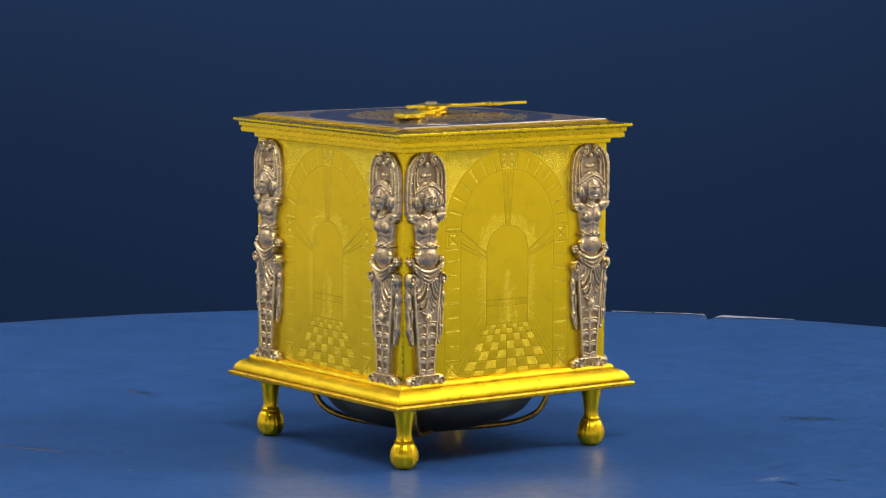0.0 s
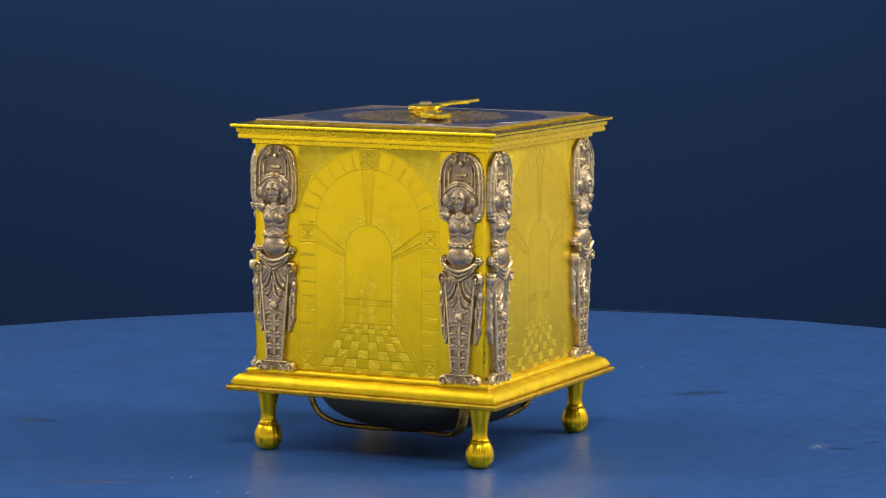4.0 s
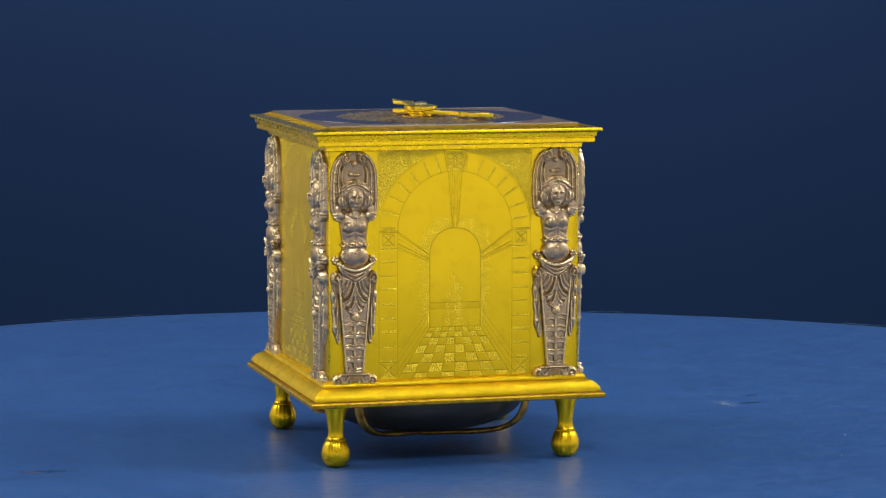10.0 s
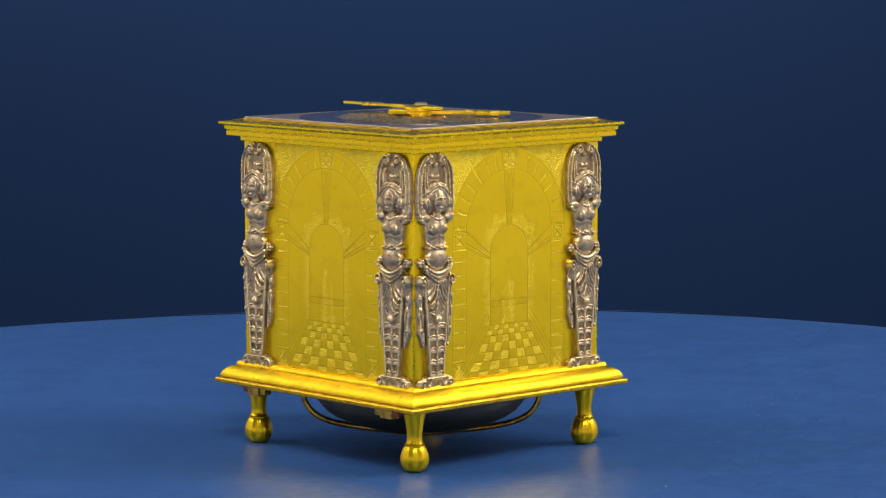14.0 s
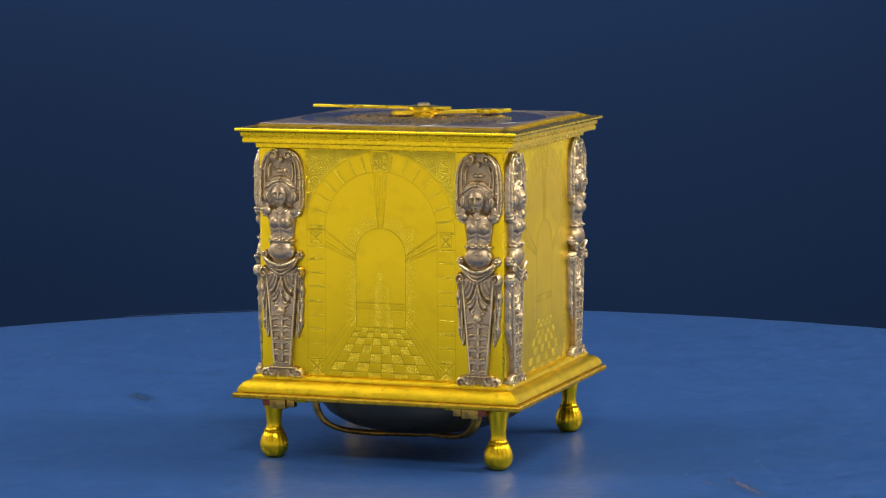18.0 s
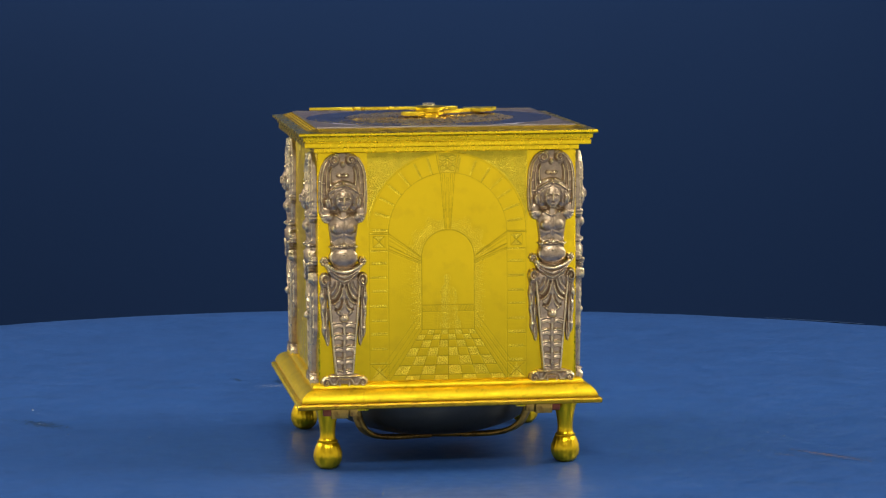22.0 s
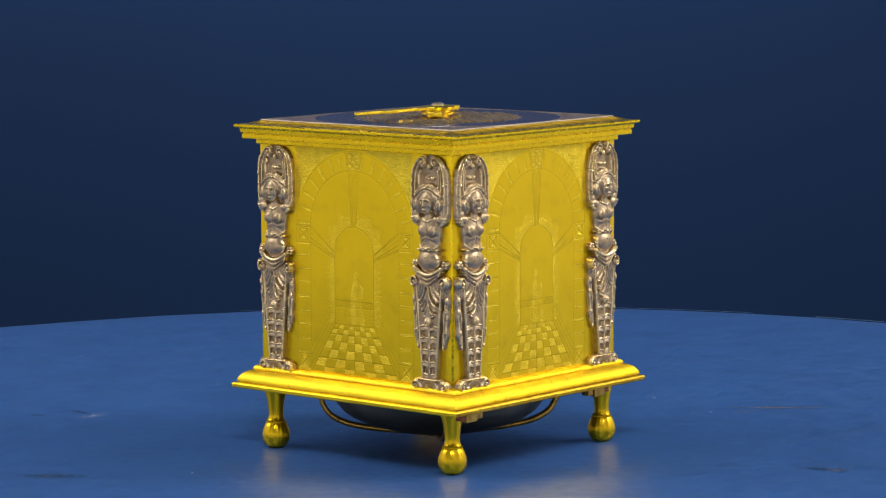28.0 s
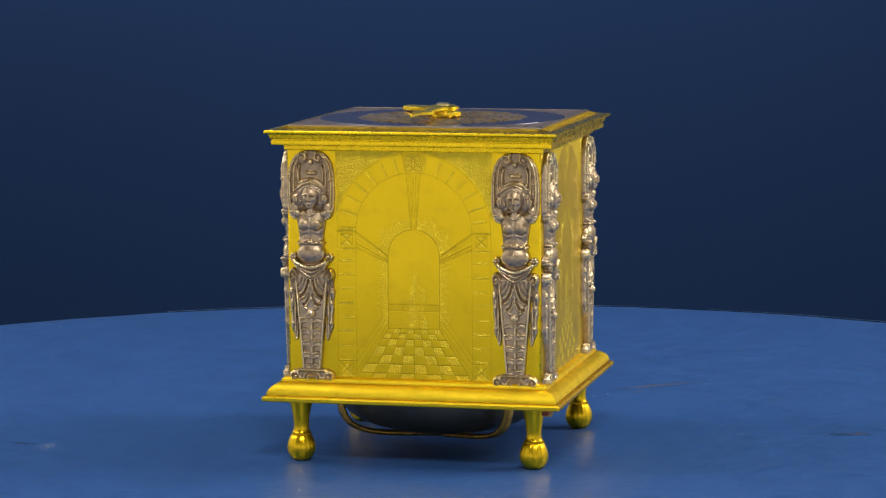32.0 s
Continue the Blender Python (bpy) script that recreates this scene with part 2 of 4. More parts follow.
# ---- the round blue table, which turns ----
def rim(a):
    """The table top's radius at the angle a (radians); its sawn edge is not quite round."""
    r = 0.4559
    for k, (c, s) in enumerate(((0.0044, 0.0047), (-0.0017, 0.0030), (-0.0010, 0.0017), (0.0014, 0.0024), (-0.0018, 0.0010)), 1):
        r += c * math.cos(k * a) + s * math.sin(k * a)
    r += 0.0012 * noise.noise(Vector((math.cos(a) * 3, math.sin(a) * 3, 4.2)))
    r += 0.0016 * noise.noise(Vector((math.cos(a) * 14, math.sin(a) * 14, 1.1)))
    notch = (math.degrees(a) % 360 - 121.65) / 0.5
    return r - 0.020 * math.exp(-notch ** 8)


def table_top(r):
    return 0.0025 * min(max((r - 0.09) / 0.1, 0), 1.15)


def build_table():
    table = tagged(new("round_table"), "round blue painted wooden table with worn, chipped paint", "table")
    seg = 1800
    steps = [(0.0, 0)] + [(k / 20, 0) for k in range(1, 20)] + [(0.985, 0), (0.995, -0.0012), (1.0, -0.004), (1.0, -0.016),
                                                                (0.995, -0.020), (0.98, -0.021), (0.1, -0.021)]
    verts = []
    for f, dz in steps:
        for j in range(seg):
            a = 2 * math.pi * j / seg
            r = f * rim(a)
            z = (table_top(r) if dz > -0.02 else 0.0) + dz
            if dz == 0 and r > 0.1:
                z += 0.00010 * noise.noise(Vector((r * math.cos(a) * 9, r * math.sin(a) * 9, 0)))
            verts.append((r * math.cos(a), r * math.sin(a), z))
    part("table_top", mesh_of("table_top", verts, grid_faces(len(steps), seg, True), paint, True, 40), table)
    part("pedestal", lathe("pedestal", [(0.11, -0.021), (0.10, -0.05), (0.035, -0.09), (0.03, -0.45), (0.04, -0.66),
                                        (0.2, -0.70), (0.22, -0.735), (0.22, -0.7495), (0.0, -0.7495)], paint), table)

    # specks of lint and primer
    rng = random.Random(5)
    spots = [(0.190, 27.5), (0.1423, 249.4), (0.150, 247.9), (0.161, 262.0), (0.155, 266.0)]
    spots += [(0.13 + 0.3 * rng.random() ** 1.3, rng.uniform(0, 360)) for k in range(22)]
    for r, deg in spots:
        size, turn = rng.uniform(0.0002, 0.00042), rng.uniform(0, 3)
        bm = bmesh.new()
        bmesh.ops.create_icosphere(bm, subdivisions=1, radius=1.0)
        bmesh.ops.scale(bm, vec=(size * rng.uniform(1, 2.6), size, size * 0.5), verts=bm.verts[:])
        at = pose(r * math.cos(radians(deg)), r * math.sin(radians(deg)), table_top(r) + size * 0.3, 0, 0, math.degrees(turn))
        part("speck", from_bm("speck", bm, chip_pale), table, at)

    def bare_edge(a0, a1, w0, w1, seed, mat, label):
        """Paint worn off the top along its rim between two angles; the strip's width goes from w0 to w1."""
        rng = random.Random(seed)
        n = max(int((a1 - a0) * 4), 8)
        verts = []
        for k in range(n + 1):
            a = radians(a0 + (a1 - a0) * k / n)
            e = rim(a)
            w = (w0 + (w1 - w0) * k / n) * rng.uniform(0.75, 1.0) + 0.0003
            for r, q in ((e * 0.990 - w, 0.00035), (e * 0.990, 0.00035), (e * 0.9952, -0.0008), (e * 1.0004, -0.0038)):
                verts.append((r * math.cos(a), r * math.sin(a), table_top(r) + q))
        part("bare_edge", mesh_of("bare_edge", verts, grid_faces(n + 1, 4), mat, False), table, label=label)

    for k, (a0, a1, w0, w1) in enumerate(((115.4, 121.1, 0.001, 0.011), (122.2, 126.2, 0.003, 0.002), (126.4, 129.5, 0.001, 0.003))):
        bare_edge(a0, a1, w0, w1, k, edge_pale, "pale edge where the paint is worn off")
    for k, (a0, a1, w0, w1) in enumerate(((28, 43, 0.0002, 0.001), (60, 66, 0.001, 0.0002), (96, 104, 0.0002, 0.001), (244, 262, 0.001, 0.0002),
                                          (265, 281, 0.0002, 0.0015), (286, 304, 0.0010, 0.0010), (318, 326, 0.001, 0.0002))):
        bare_edge(a0, a1, w0, w1, 10 + k, edge_thin, "edge where the blue paint is rubbed thin")
    return table


table = build_table()


# ---- the clock ----
US = np.concatenate([np.linspace(-56.4, -36, 14), np.linspace(-35.5, 35.5, 340), np.linspace(36, 56.4, 14)])
U, Z = np.meshgrid(US, np.linspace(38.2, 138.6, 480))


def carve(depth, d, w=0.19, k=0.06):
    np.maximum(depth, k * np.exp(-(d / w) ** 2), out=depth)


def line(depth, x0, z0, x1, z1, w=0.19, k=0.06):
    """A graver's stroke; only the rows that it crosses are cut."""
    zs = Z[:, 0]
    i0, i1 = np.searchsorted(zs, (min(z0, z1) - 1, max(z0, z1) + 1))
    u, z = U[i0:i1], Z[i0:i1]
    dx, dz = x1 - x0, z1 - z0
    s = np.clip(((u - x0) * dx + (z - z0) * dz) / (dx * dx + dz * dz + 1e-9), 0, 1)
    carve(depth[i0:i1], np.hypot(u - x0 - s * dx, z - z0 - s * dz), w, k)


def arcade():
    """The engraved arcade that all four panels share: its cuts, in millimetres, u across and z up from the table."""
    rng = np.random.RandomState(8)
    depth, grain = np.zeros_like(U), np.zeros_like(U)

    def both(x0, z0, x1, z1, w=0.19, k=0.06):
        line(depth, x0, z0, x1, z1, w, k)
        line(depth, -x0, z0, -x1, z1, w, k)

    R = np.hypot(U, Z - 103)
    up = Z > 103
    rough = np.zeros(U.shape, bool)
    carve(depth, np.where(up, np.abs(R - 26), 9), 0.18, 0.075)
    carve(depth, np.where(up & (np.abs(U) < 34.6), np.abs(R - 34.4), 9), 0.18, 0.065)
    carve(depth, np.where(up & (np.abs(U) < 34.6), np.abs(R - 33.8), 9), 0.17, 0.04)
    for a in range(8, 180, 12):
        if not 82 < a < 98:
            a += 1.6 * rng.rand() - 0.8
            turn = np.degrees(np.arctan2(Z - 103, U)) - a
            rough |= up & (R > 26.4) & (R < 34.0 - 1.5 * rng.rand()) & (turn > -0.3) & (turn < 1.5 + 0.7 * rng.rand())
            for off, r0, r1, w, k in ((0, 26.2, 34.2 - 1.5 * rng.rand(), 0.18, 0.07), (0.9, 26.6 + 1.5 * rng.rand(), 33.9, 0.17, 0.055), (-0.8, 27.0 + 3 * rng.rand(), 33.0, 0.16, 0.025)):
                c, s = math.cos(radians(a + off)), math.sin(radians(a + off))
                line(depth, r0 * c, 103 + r0 * s, r1 * c, 103 + r1 * s, w, k)
    # keystone with its mask, and the ribs that fall from it
    both(3.4, 128.7, 5.2, 137.8, 0.22, 0.13)
    both(2.7, 128.9, 4.3, 137.6, 0.18, 0.07)
    mask = (np.abs(U) < 3.2 + (Z - 129) * 0.13) & (Z > 128.8) & (Z < 137.4)
    for z, b in ((130.2, 0.5), (131.6, -0.4), (133.4, 0.7), (134.6, 0.5), (136.2, -0.5)):
        carve(depth, np.where(mask, np.abs(Z - z - b * np.cos(U * 1.5)), 9), 0.28, 0.08)
    carve(depth, np.where(mask & (Z > 131.8) & (Z < 135), np.abs(np.abs(U) - 0.6), 9), 0.2, 0.1)
    rough |= mask
    both(3.1, 128.5, 1.3, 104.6, 0.2, 0.09)
    both(2.3, 128.5, 1.0, 104.6, 0.18, 0.06)
    both(1.3, 128.5, 0.6, 104.6, 0.18, 0.07)
    both(0.4, 128.5, 0.2, 104.6, 0.18, 0.05)
    # imposts, jambs and plinth blocks
    both(26, 103.2, 26, 38.5, 0.18, 0.06)
    both(34.5, 103.2, 34.5, 38.5, 0.18, 0.06)
    for z in (103.2, 102.6, 95.4):
        both(26, z, 34.5, z, 0.2, 0.10)
    both(27.6, 101.8, 32.8, 101.8), both(27.6, 96.8, 32.8, 96.8), both(27.6, 101.8, 27.6, 96.8), both(32.8, 101.8, 32.8, 96.8)
    both(28.0, 101.4, 32.4, 97.2, 0.22, 0.11), both(28.0, 97.2, 32.4, 101.4, 0.22, 0.11)
    rough |= (np.abs(U) > 27.8) & (np.abs(U) < 32.6) & (np.abs(Z - 99.3) < 2.4) & (np.abs(Z - 99.3) > np.abs(np.abs(U) - 30.2) * 0.95)
    rough |= (np.abs(U) > 26.2) & (np.abs(U) < 34.2) & (((Z > 102.6) & (Z < 103.2)) | ((Z > 95.0) & (Z < 95.8)))
    for sgn in (-1, 1):
        for k in range(8):
            z = 89.2 - 6.25 * k + 0.6 * rng.rand()
            rough |= (U * sgn > 26.5 + 0.6 * rng.rand()) & (U * sgn < 34.2 - 1.2 * rng.rand()) & (Z > z - 0.1) & (Z < z + 0.8 + 0.4 * rng.rand())
            line(depth, sgn * (26.2 + 0.6 * rng.rand()), z, sgn * (34.4 - 0.8 * rng.rand()), z + 0.4 * rng.rand() - 0.2, 0.18, 0.06)
            line(depth, sgn * (26.6 + 1.5 * rng.rand()), z + 0.65, sgn * (34 - 1.5 * rng.rand()), z + 0.6, 0.17, 0.045)
    both(27, 45, 33.5, 39.2, 0.2, 0.1), both(27, 39.2, 33.5, 45, 0.2, 0.1), both(26, 45.6, 34.5, 45.6, 0.2, 0.1)
    rough |= (np.abs(U) > 26.4) & (np.abs(U) < 34.2) & (Z < 45) & (Z - 39.2 < 5.8 * (1 - np.abs((np.abs(U) - 30.3) / 3.4)))
    # inner arch and vault ribs
    r2 = np.hypot(U, Z - 92.6)
    carve(depth, np.where(Z > 92.6, np.abs(r2 - 11.5), 9), 0.2, 0.11)
    both(11.5, 92.6, 11.5, 60.4, 0.2, 0.08)
    for z0, z1, k in ((102.8, 92.4, 0.11), (101.8, 92.0, 0.08), (100.0, 91.2, 0.05), (97.6, 90.4, 0.10), (96.0, 89.8, 0.08), (95.2, 89.2, 0.06)):
        both(26, z0, 11.6, z1, 0.19, k)
    # arcs hatched over the inner arch, in broken strokes that thin out upwards
    for k in range(420):
        r = 11.9 + 6.6 * rng.rand() ** 1.5
        a = 8 + 164 * rng.rand()
        if abs(r * math.cos(radians(a))) < 1.8:
            continue
        for j in range(3):
            b0, b1 = radians(a + 3 * j), radians(a + 3 * j + 3)
            line(depth, r * math.cos(b0), 92.6 + r * math.sin(b0), r * math.cos(b1), 92.6 + r * math.sin(b1), 0.16, 0.038)
    # short strokes crowd along the reveals
    for k in range(900):
        x, z = 11.8 + 6.5 * rng.rand() ** 1.7, 61 + 31 * rng.rand()
        sgn = 1 if rng.rand() < 0.5 else -1
        ln = 0.5 + 1.3 * rng.rand()
        line(depth, sgn * x, z, sgn * (x + ln), z + ln * (0.25 + 0.3 * rng.rand()), 0.16, 0.024)
    fade = rng.rand(*U.shape)
    sweep = np.arctan2(Z - 92.6, U)
    rough |= (r2 > 11.6) & (Z > 92.6) & (np.sin(r2 * 7.4 + 0.8 * np.sin(sweep * 9)) > -0.1) & (r2 < 17.6 + 1.6 * np.sin(sweep * 13)) & (fade < 1.25 - (r2 - 11.5) / 9) & (np.abs(U) > 1.4)
    rough |= (np.abs(U) > 11.7) & (np.sin((Z + 0.35 * np.abs(U)) * 6.6 + 0.9 * np.sin(Z * 1.7)) > 0.0) & (np.abs(U) < 15.6 + 1.2 * np.sin(Z * 2.3) + 0.8 * np.sin(Z * 5.1)) & (fade < 1.2 - (np.abs(U) - 11.5) / 6) & (Z < 92.6) & (Z > 61)
    # balustrade
    both(0.01, 71.2, 11.4, 71.2, 0.18, 0.07), both(0.01, 68.4, 11.4, 68.4, 0.18, 0.07), both(0.01, 60.4, 11.5, 60.4, 0.2, 0.09)
    for k in range(1, 15):
        both(4 + 0.5 * k, 71, 4 + 0.5 * k + 0.2, 68.6, 0.17, 0.06)
    for k in range(90):
        x, z = 3 + 8 * rng.rand(), 61 + 10 * rng.rand()
        both(x, z, x + 1.4, z + 0.5 * rng.rand() - 0.25, 0.16, 0.028)
    # tiled floor in perspective, every other tile hatched
    rows = [60.4, 58.4, 55.9, 52.6, 48.9, 44.8, 40.6, 36.0]
    half = 11.5 + np.clip((60.4 - Z) / 22.0, 0, 1.1) * 14.2
    for z in rows[1:]:
        both(0.01, z, 11.5 + (60.4 - z) / 22 * 14.2, z, 0.18, 0.07)
    for k in range(-4, 5):
        line(depth, 11.5 * k / 4, 60.4, 25.7 * k / 4, 38.4, 0.18, 0.07)
    for k in range(7):
        both(11.7 + 0.25 * k, 61.2 + 1.1 * k, 26.6 + 0.5 * k, 38.5 + 1.2 * k, 0.17, 0.025 + 0.03 * (k % 2))
    col = np.floor((U / half + 1) * 4)
    tier = np.searchsorted(-np.array(rows), -Z)
    odd = (Z < 60.4) & (np.abs(U) < half) & ((col + tier) % 2 < 0.5)
    slant = rng.rand(20, 20)[tier.clip(0, 19), col.astype(int).clip(0, 19)] - 0.5
    grain += odd * (0.03 * (0.5 + 0.5 * np.cos(2 * math.pi * (Z + slant * U * 0.9) / 0.8)) + 0.05 * rng.rand(*U.shape))
    rough |= odd
    # scrolling leaves in the spandrels
    spandrel = up & (R > 35.0) & (Z < 138) & (np.abs(U) < 35)
    leaf = np.zeros_like(U)
    for k in range(620):
        x, z = 35 * rng.rand(), 108 + 30 * rng.rand()
        if math.hypot(x, z - 103) < 35.4:
            continue
        a = math.atan2(z - 131.5, x - 29.5) + 1.2 + 0.9 * rng.randn()
        ln, turn = 0.5 + 0.8 * rng.rand(), 1.4 * rng.rand() - 0.7
        for sgn in (-1, 1):
            x1, z1 = x + ln * math.cos(a), z + ln * math.sin(a)
            line(leaf, sgn * x, z, sgn * x1, z1, 0.20, 0.07)
            line(leaf, sgn * x1, z1, sgn * (x1 + ln * math.cos(a + turn)), z1 + ln * math.sin(a + turn), 0.18, 0.06)
    fx, fz = np.abs(U) - 28.6, Z - 130.6
    fd, fa = np.hypot(fx, fz), np.arctan2(fz, fx)
    petals = (0.5 + 0.5 * np.cos(2 * math.pi * (fd / 1.7 + 0.22 * np.sin(7 * fa + 0.5 * fd)))) * np.clip((6.5 - fd) / 2, 0, 1)
    grain += spandrel * (0.075 - np.maximum(leaf, 0.085 * petals) + 0.02 * rng.rand(*U.shape))
    rough |= spandrel
    return 0.8 * depth + grain, rough, depth > 0.042


ARCADE, HATCHED, INKED = arcade()


def engraving(seed):
    """The shared arcade with the hatched robed shape that sets one panel apart."""
    rng = np.random.RandomState(seed)
    depth = np.zeros_like(U)
    lean = (-1.0, 0.4, 1.2, -0.4)[seed % 4]
    mid = lean * (Z - 61) / 22 + 0.4 * np.sin(Z * 0.5 + seed)
    left = np.interp(Z, (60.8, 66, 72, 77, 80.5, 82, 83.8, 84.8), (4.4, 4.0, 3.0, 2.9, 1.0, 1.5, 1.4, 0.3)) + 0.3 * np.sin(Z * 1.1 + seed)
    right = np.interp(Z, (60.8, 66, 72, 77, 79, 80.5, 82, 83.8, 84.8), (6.0, 5.0, 3.4, 4.6, 3.0, 1.0, 1.5, 1.4, 0.3)) + 0.3 * np.sin(Z * 1.3)
    off = U - mid
    robe = (Z > 60.8) & (Z < 84.6) & (off > -left) & (off < right)
    for k in range(260):
        x, z = -5 + 11 * rng.rand(), 61 + 23 * rng.rand()
        i, j = np.searchsorted(Z[:, 0], z) - 1, np.searchsorted(US, x) - 1
        if robe[i, j]:
            line(depth, x, z, x + 0.7 * rng.rand() - 0.35, z + 0.6 + 1.4 * rng.rand(), 0.18, 0.04)
    rim = (Z > 60.8) & (Z < 84.8)
    carve(depth, np.where(rim, np.minimum(np.abs(off + left), np.abs(off - right)), 9) + 0.15 * rng.rand(*U.shape), 0.22, 0.05)
    soft = 0.05 * np.sin(U * 0.11 + seed) * np.sin(Z * 0.07 + 2 * seed) + 0.004 * np.sin(U * 0.5 + Z * 0.31 + seed) * np.sin(Z * 0.43 - U * 0.12)
    # faint polishing scratches
    for k in range(60):
        x, z, a = -34 + 68 * rng.rand(), 42 + 92 * rng.rand(), 6.28 * rng.rand()
        line(depth, x, z, x + 4 * math.cos(a), z + 4 * math.sin(a), 0.16, 0.012)
    return soft - np.maximum(depth, ARCADE) + 0.0012 * rng.randn(*U.shape), np.where(INKED, 2, np.where(HATCHED | (robe & (rng.rand(*U.shape) < 0.45 + 0.3 * np.sin(U * 1.1 + seed))), 1, 0))


def build_panel(seed):
    H, hatched = engraving(seed)
    H += 0.40
    H[0, :], H[-1, :], H[:, 0], H[:, -1] = 0, 0, 0, 0
    P = np.stack([U / 1000, -0.0567 - H / 1000, Z / 1000], -1).reshape(-1, 3)
    me = mesh_of("engraved_panel", P.tolist(), grid_faces(*U.shape), gilt_panel)
    me.materials.append(gilt_hatched)
    me.materials.append(gilt_line)
    me.polygons.foreach_set("material_index", hatched[:-1, :-1].ravel().astype(np.int32))
    return me


def caryatid_relief():
    """The height over its back of one cast term figure: u across, v up, in millimetres."""
    # the columns follow the outline of shaft and trunk, so that their sides stay smooth
    cut, V = np.meshgrid(np.linspace(-1, 1, 181), np.linspace(0.0, 102.4, 660))
    line_v = np.linspace(0.0, 102.4, 660)
    outline = np.interp(line_v, (0, 5.8, 6.0, 47, 50, 56, 57, 62, 65, 69, 72, 74.5, 78, 103), (6.8, 6.8, 4.2, 7.69, 7.3, 6.0, 5.7, 5.6, 5.7, 6.3, 6.7, 6.4, 6.2, 6.2)) + 0.004
    side = np.abs(cut)
    U = np.sign(cut) * np.where(side < 0.6, side / 0.6 * outline[:, None], outline[:, None] + (side - 0.6) / 0.4 * (10.9 - outline[:, None]))
    S = np.abs(U)
    H = np.full_like(U, -1.0)

    def put(h):
        np.maximum(H, h, out=H)

    def dome(x, v, rx, rv, h, base=0.0, power=0.5):
        d = 1 - ((S - x) / rx) ** 2 - ((V - v) / rv) ** 2
        put(np.where(d > 0, base + h * np.clip(d, 0, 1) ** power, -1))

    def away(pts):
        best = np.full_like(U, 99.0)
        for (x0, v0), (x1, v1) in zip(pts, pts[1:]):
            dx, dv = x1 - x0, v1 - v0
            s = np.clip(((S - x0) * dx + (V - v0) * dv) / (dx * dx + dv * dv + 1e-9), 0, 1)
            best = np.minimum(best, np.hypot(S - x0 - s * dx, V - v0 - s * dv))
        return best

    def rope(pts, w, h, base=0.0):
        d = 1 - (away(pts) / w) ** 2
        put(np.where(d > 0, base + h * np.clip(d, 0, 1) ** 0.5, -1))

    def band(pts, w, h, base, ribs):
        """A tapering strap along the points, ribbed lengthwise."""
        best, side, along = np.full_like(U, 99.0), np.zeros_like(U), np.zeros_like(U)
        for k, ((x0, v0), (x1, v1)) in enumerate(zip(pts, pts[1:])):
            dx, dv = x1 - x0, v1 - v0
            s = np.clip(((S - x0) * dx + (V - v0) * dv) / (dx * dx + dv * dv + 1e-9), 0, 1)
            d = np.hypot(S - x0 - s * dx, V - v0 - s * dv)
            near = d < best
            side[near] = np.sign(dx * (V - v0) - dv * (S - x0))[near]
            along[near] = (k + s)[near]
            best = np.minimum(best, d)
        q = best / (w[0] + (w[1] - w[0]) * along / (len(pts) - 1))
        rib = 0.72 + 0.28 * np.cos(2 * math.pi * ribs * q * side)
        put(np.where(q < 1, base + h * rib * np.clip(1 - q ** 2, 0, 1) ** 0.4, -1))

    def groove(pts, w=0.22, d=0.5):
        cut = d * np.exp(-(away(pts) / w) ** 2)
        H[:] = np.where(H > 0.4, np.maximum(H - cut, 0.3), H)

    def ridge(pts, w=0.35, h=0.5):
        """Raises a rounded line on what is there."""
        H[:] = np.where(H > 0.4, H + h * np.exp(-(away(pts) / w) ** 2), H)

    def slab(half, v0, v1, h, soft=0.5):
        e = np.minimum(np.minimum(half - S, V - v0), v1 - V)
        put(np.where(e > 0, h * np.clip(e / soft, 0, 1) ** 0.5, -1))

    def volute(x, v, rx, rv, h, turn=1):
        d = np.hypot((S - x) / rx, (V - v) / rv)
        a = np.arctan2((V - v) / rv, (S - x) / rx * turn)
        wave = 0.5 + 0.5 * np.cos(2 * math.pi * d * 1.7 - a)
        put(np.where(d < 1, h * (0.58 + 0.42 * wave) * np.clip((1 - d) / 0.2, 0, 1) ** 0.5, -1))
        dome(x, v, rx * 0.26, rv * 0.26, h * 1.1)

    def bow(x0, v0, x1, v1, sag, n=9):
        """Points from one place to another along a curve whose middle drops by sag."""
        return [(x0 + (x1 - x0) * k / n, v0 + (v1 - v0) * k / n - sag * 4 * (k / n) * (1 - k / n)) for k in range(n + 1)]

    # scrolled foot block
    slab(6.8, 4.6, 5.9, 3.8)
    slab(6.4, 0.1, 4.8, 2.1)
    rope([(6.6, 4.4), (6.3, 2.8), (5.2, 1.6), (3.8, 1.9), (3.2, 3.2), (2.4, 4.2), (0, 4.3)], 0.9, 1.5, 1.6)
    volute(7.9, 2.3, 2.5, 2.4, 3.4)
    rope([(9.6, 3.4), (8.4, 4.5), (6.6, 4.7)], 0.6, 1.6, 1.0)
    rope([(2.0, 0.3), (2.2, 3.6)], 0.5, 1.5, 1.2)
    H[(S < 1.5) & (V < 2.6)] = 1.0

    # tapering shaft with two ladders of sunk panels
    half = 4.2 + (V - 6) * 0.085
    on = (V > 5.8) & (V < 47)
    put(np.where(on & (S < half), 2.2 * np.clip((half - S) / 0.5, 0, 1) ** 0.5, -1))
    put(np.where(on & (np.abs(S - half + 0.6) < 0.6), 2.1 + 1.0 * np.clip(1 - ((S - half + 0.6) / 0.6) ** 2, 0, 1) ** 0.5, -1))
    put(np.where(on & (V < 29) & (S < 0.85), 2.1 + 0.9 * np.clip(1 - (S / 0.85) ** 2, 0, 1) ** 0.5, -1))
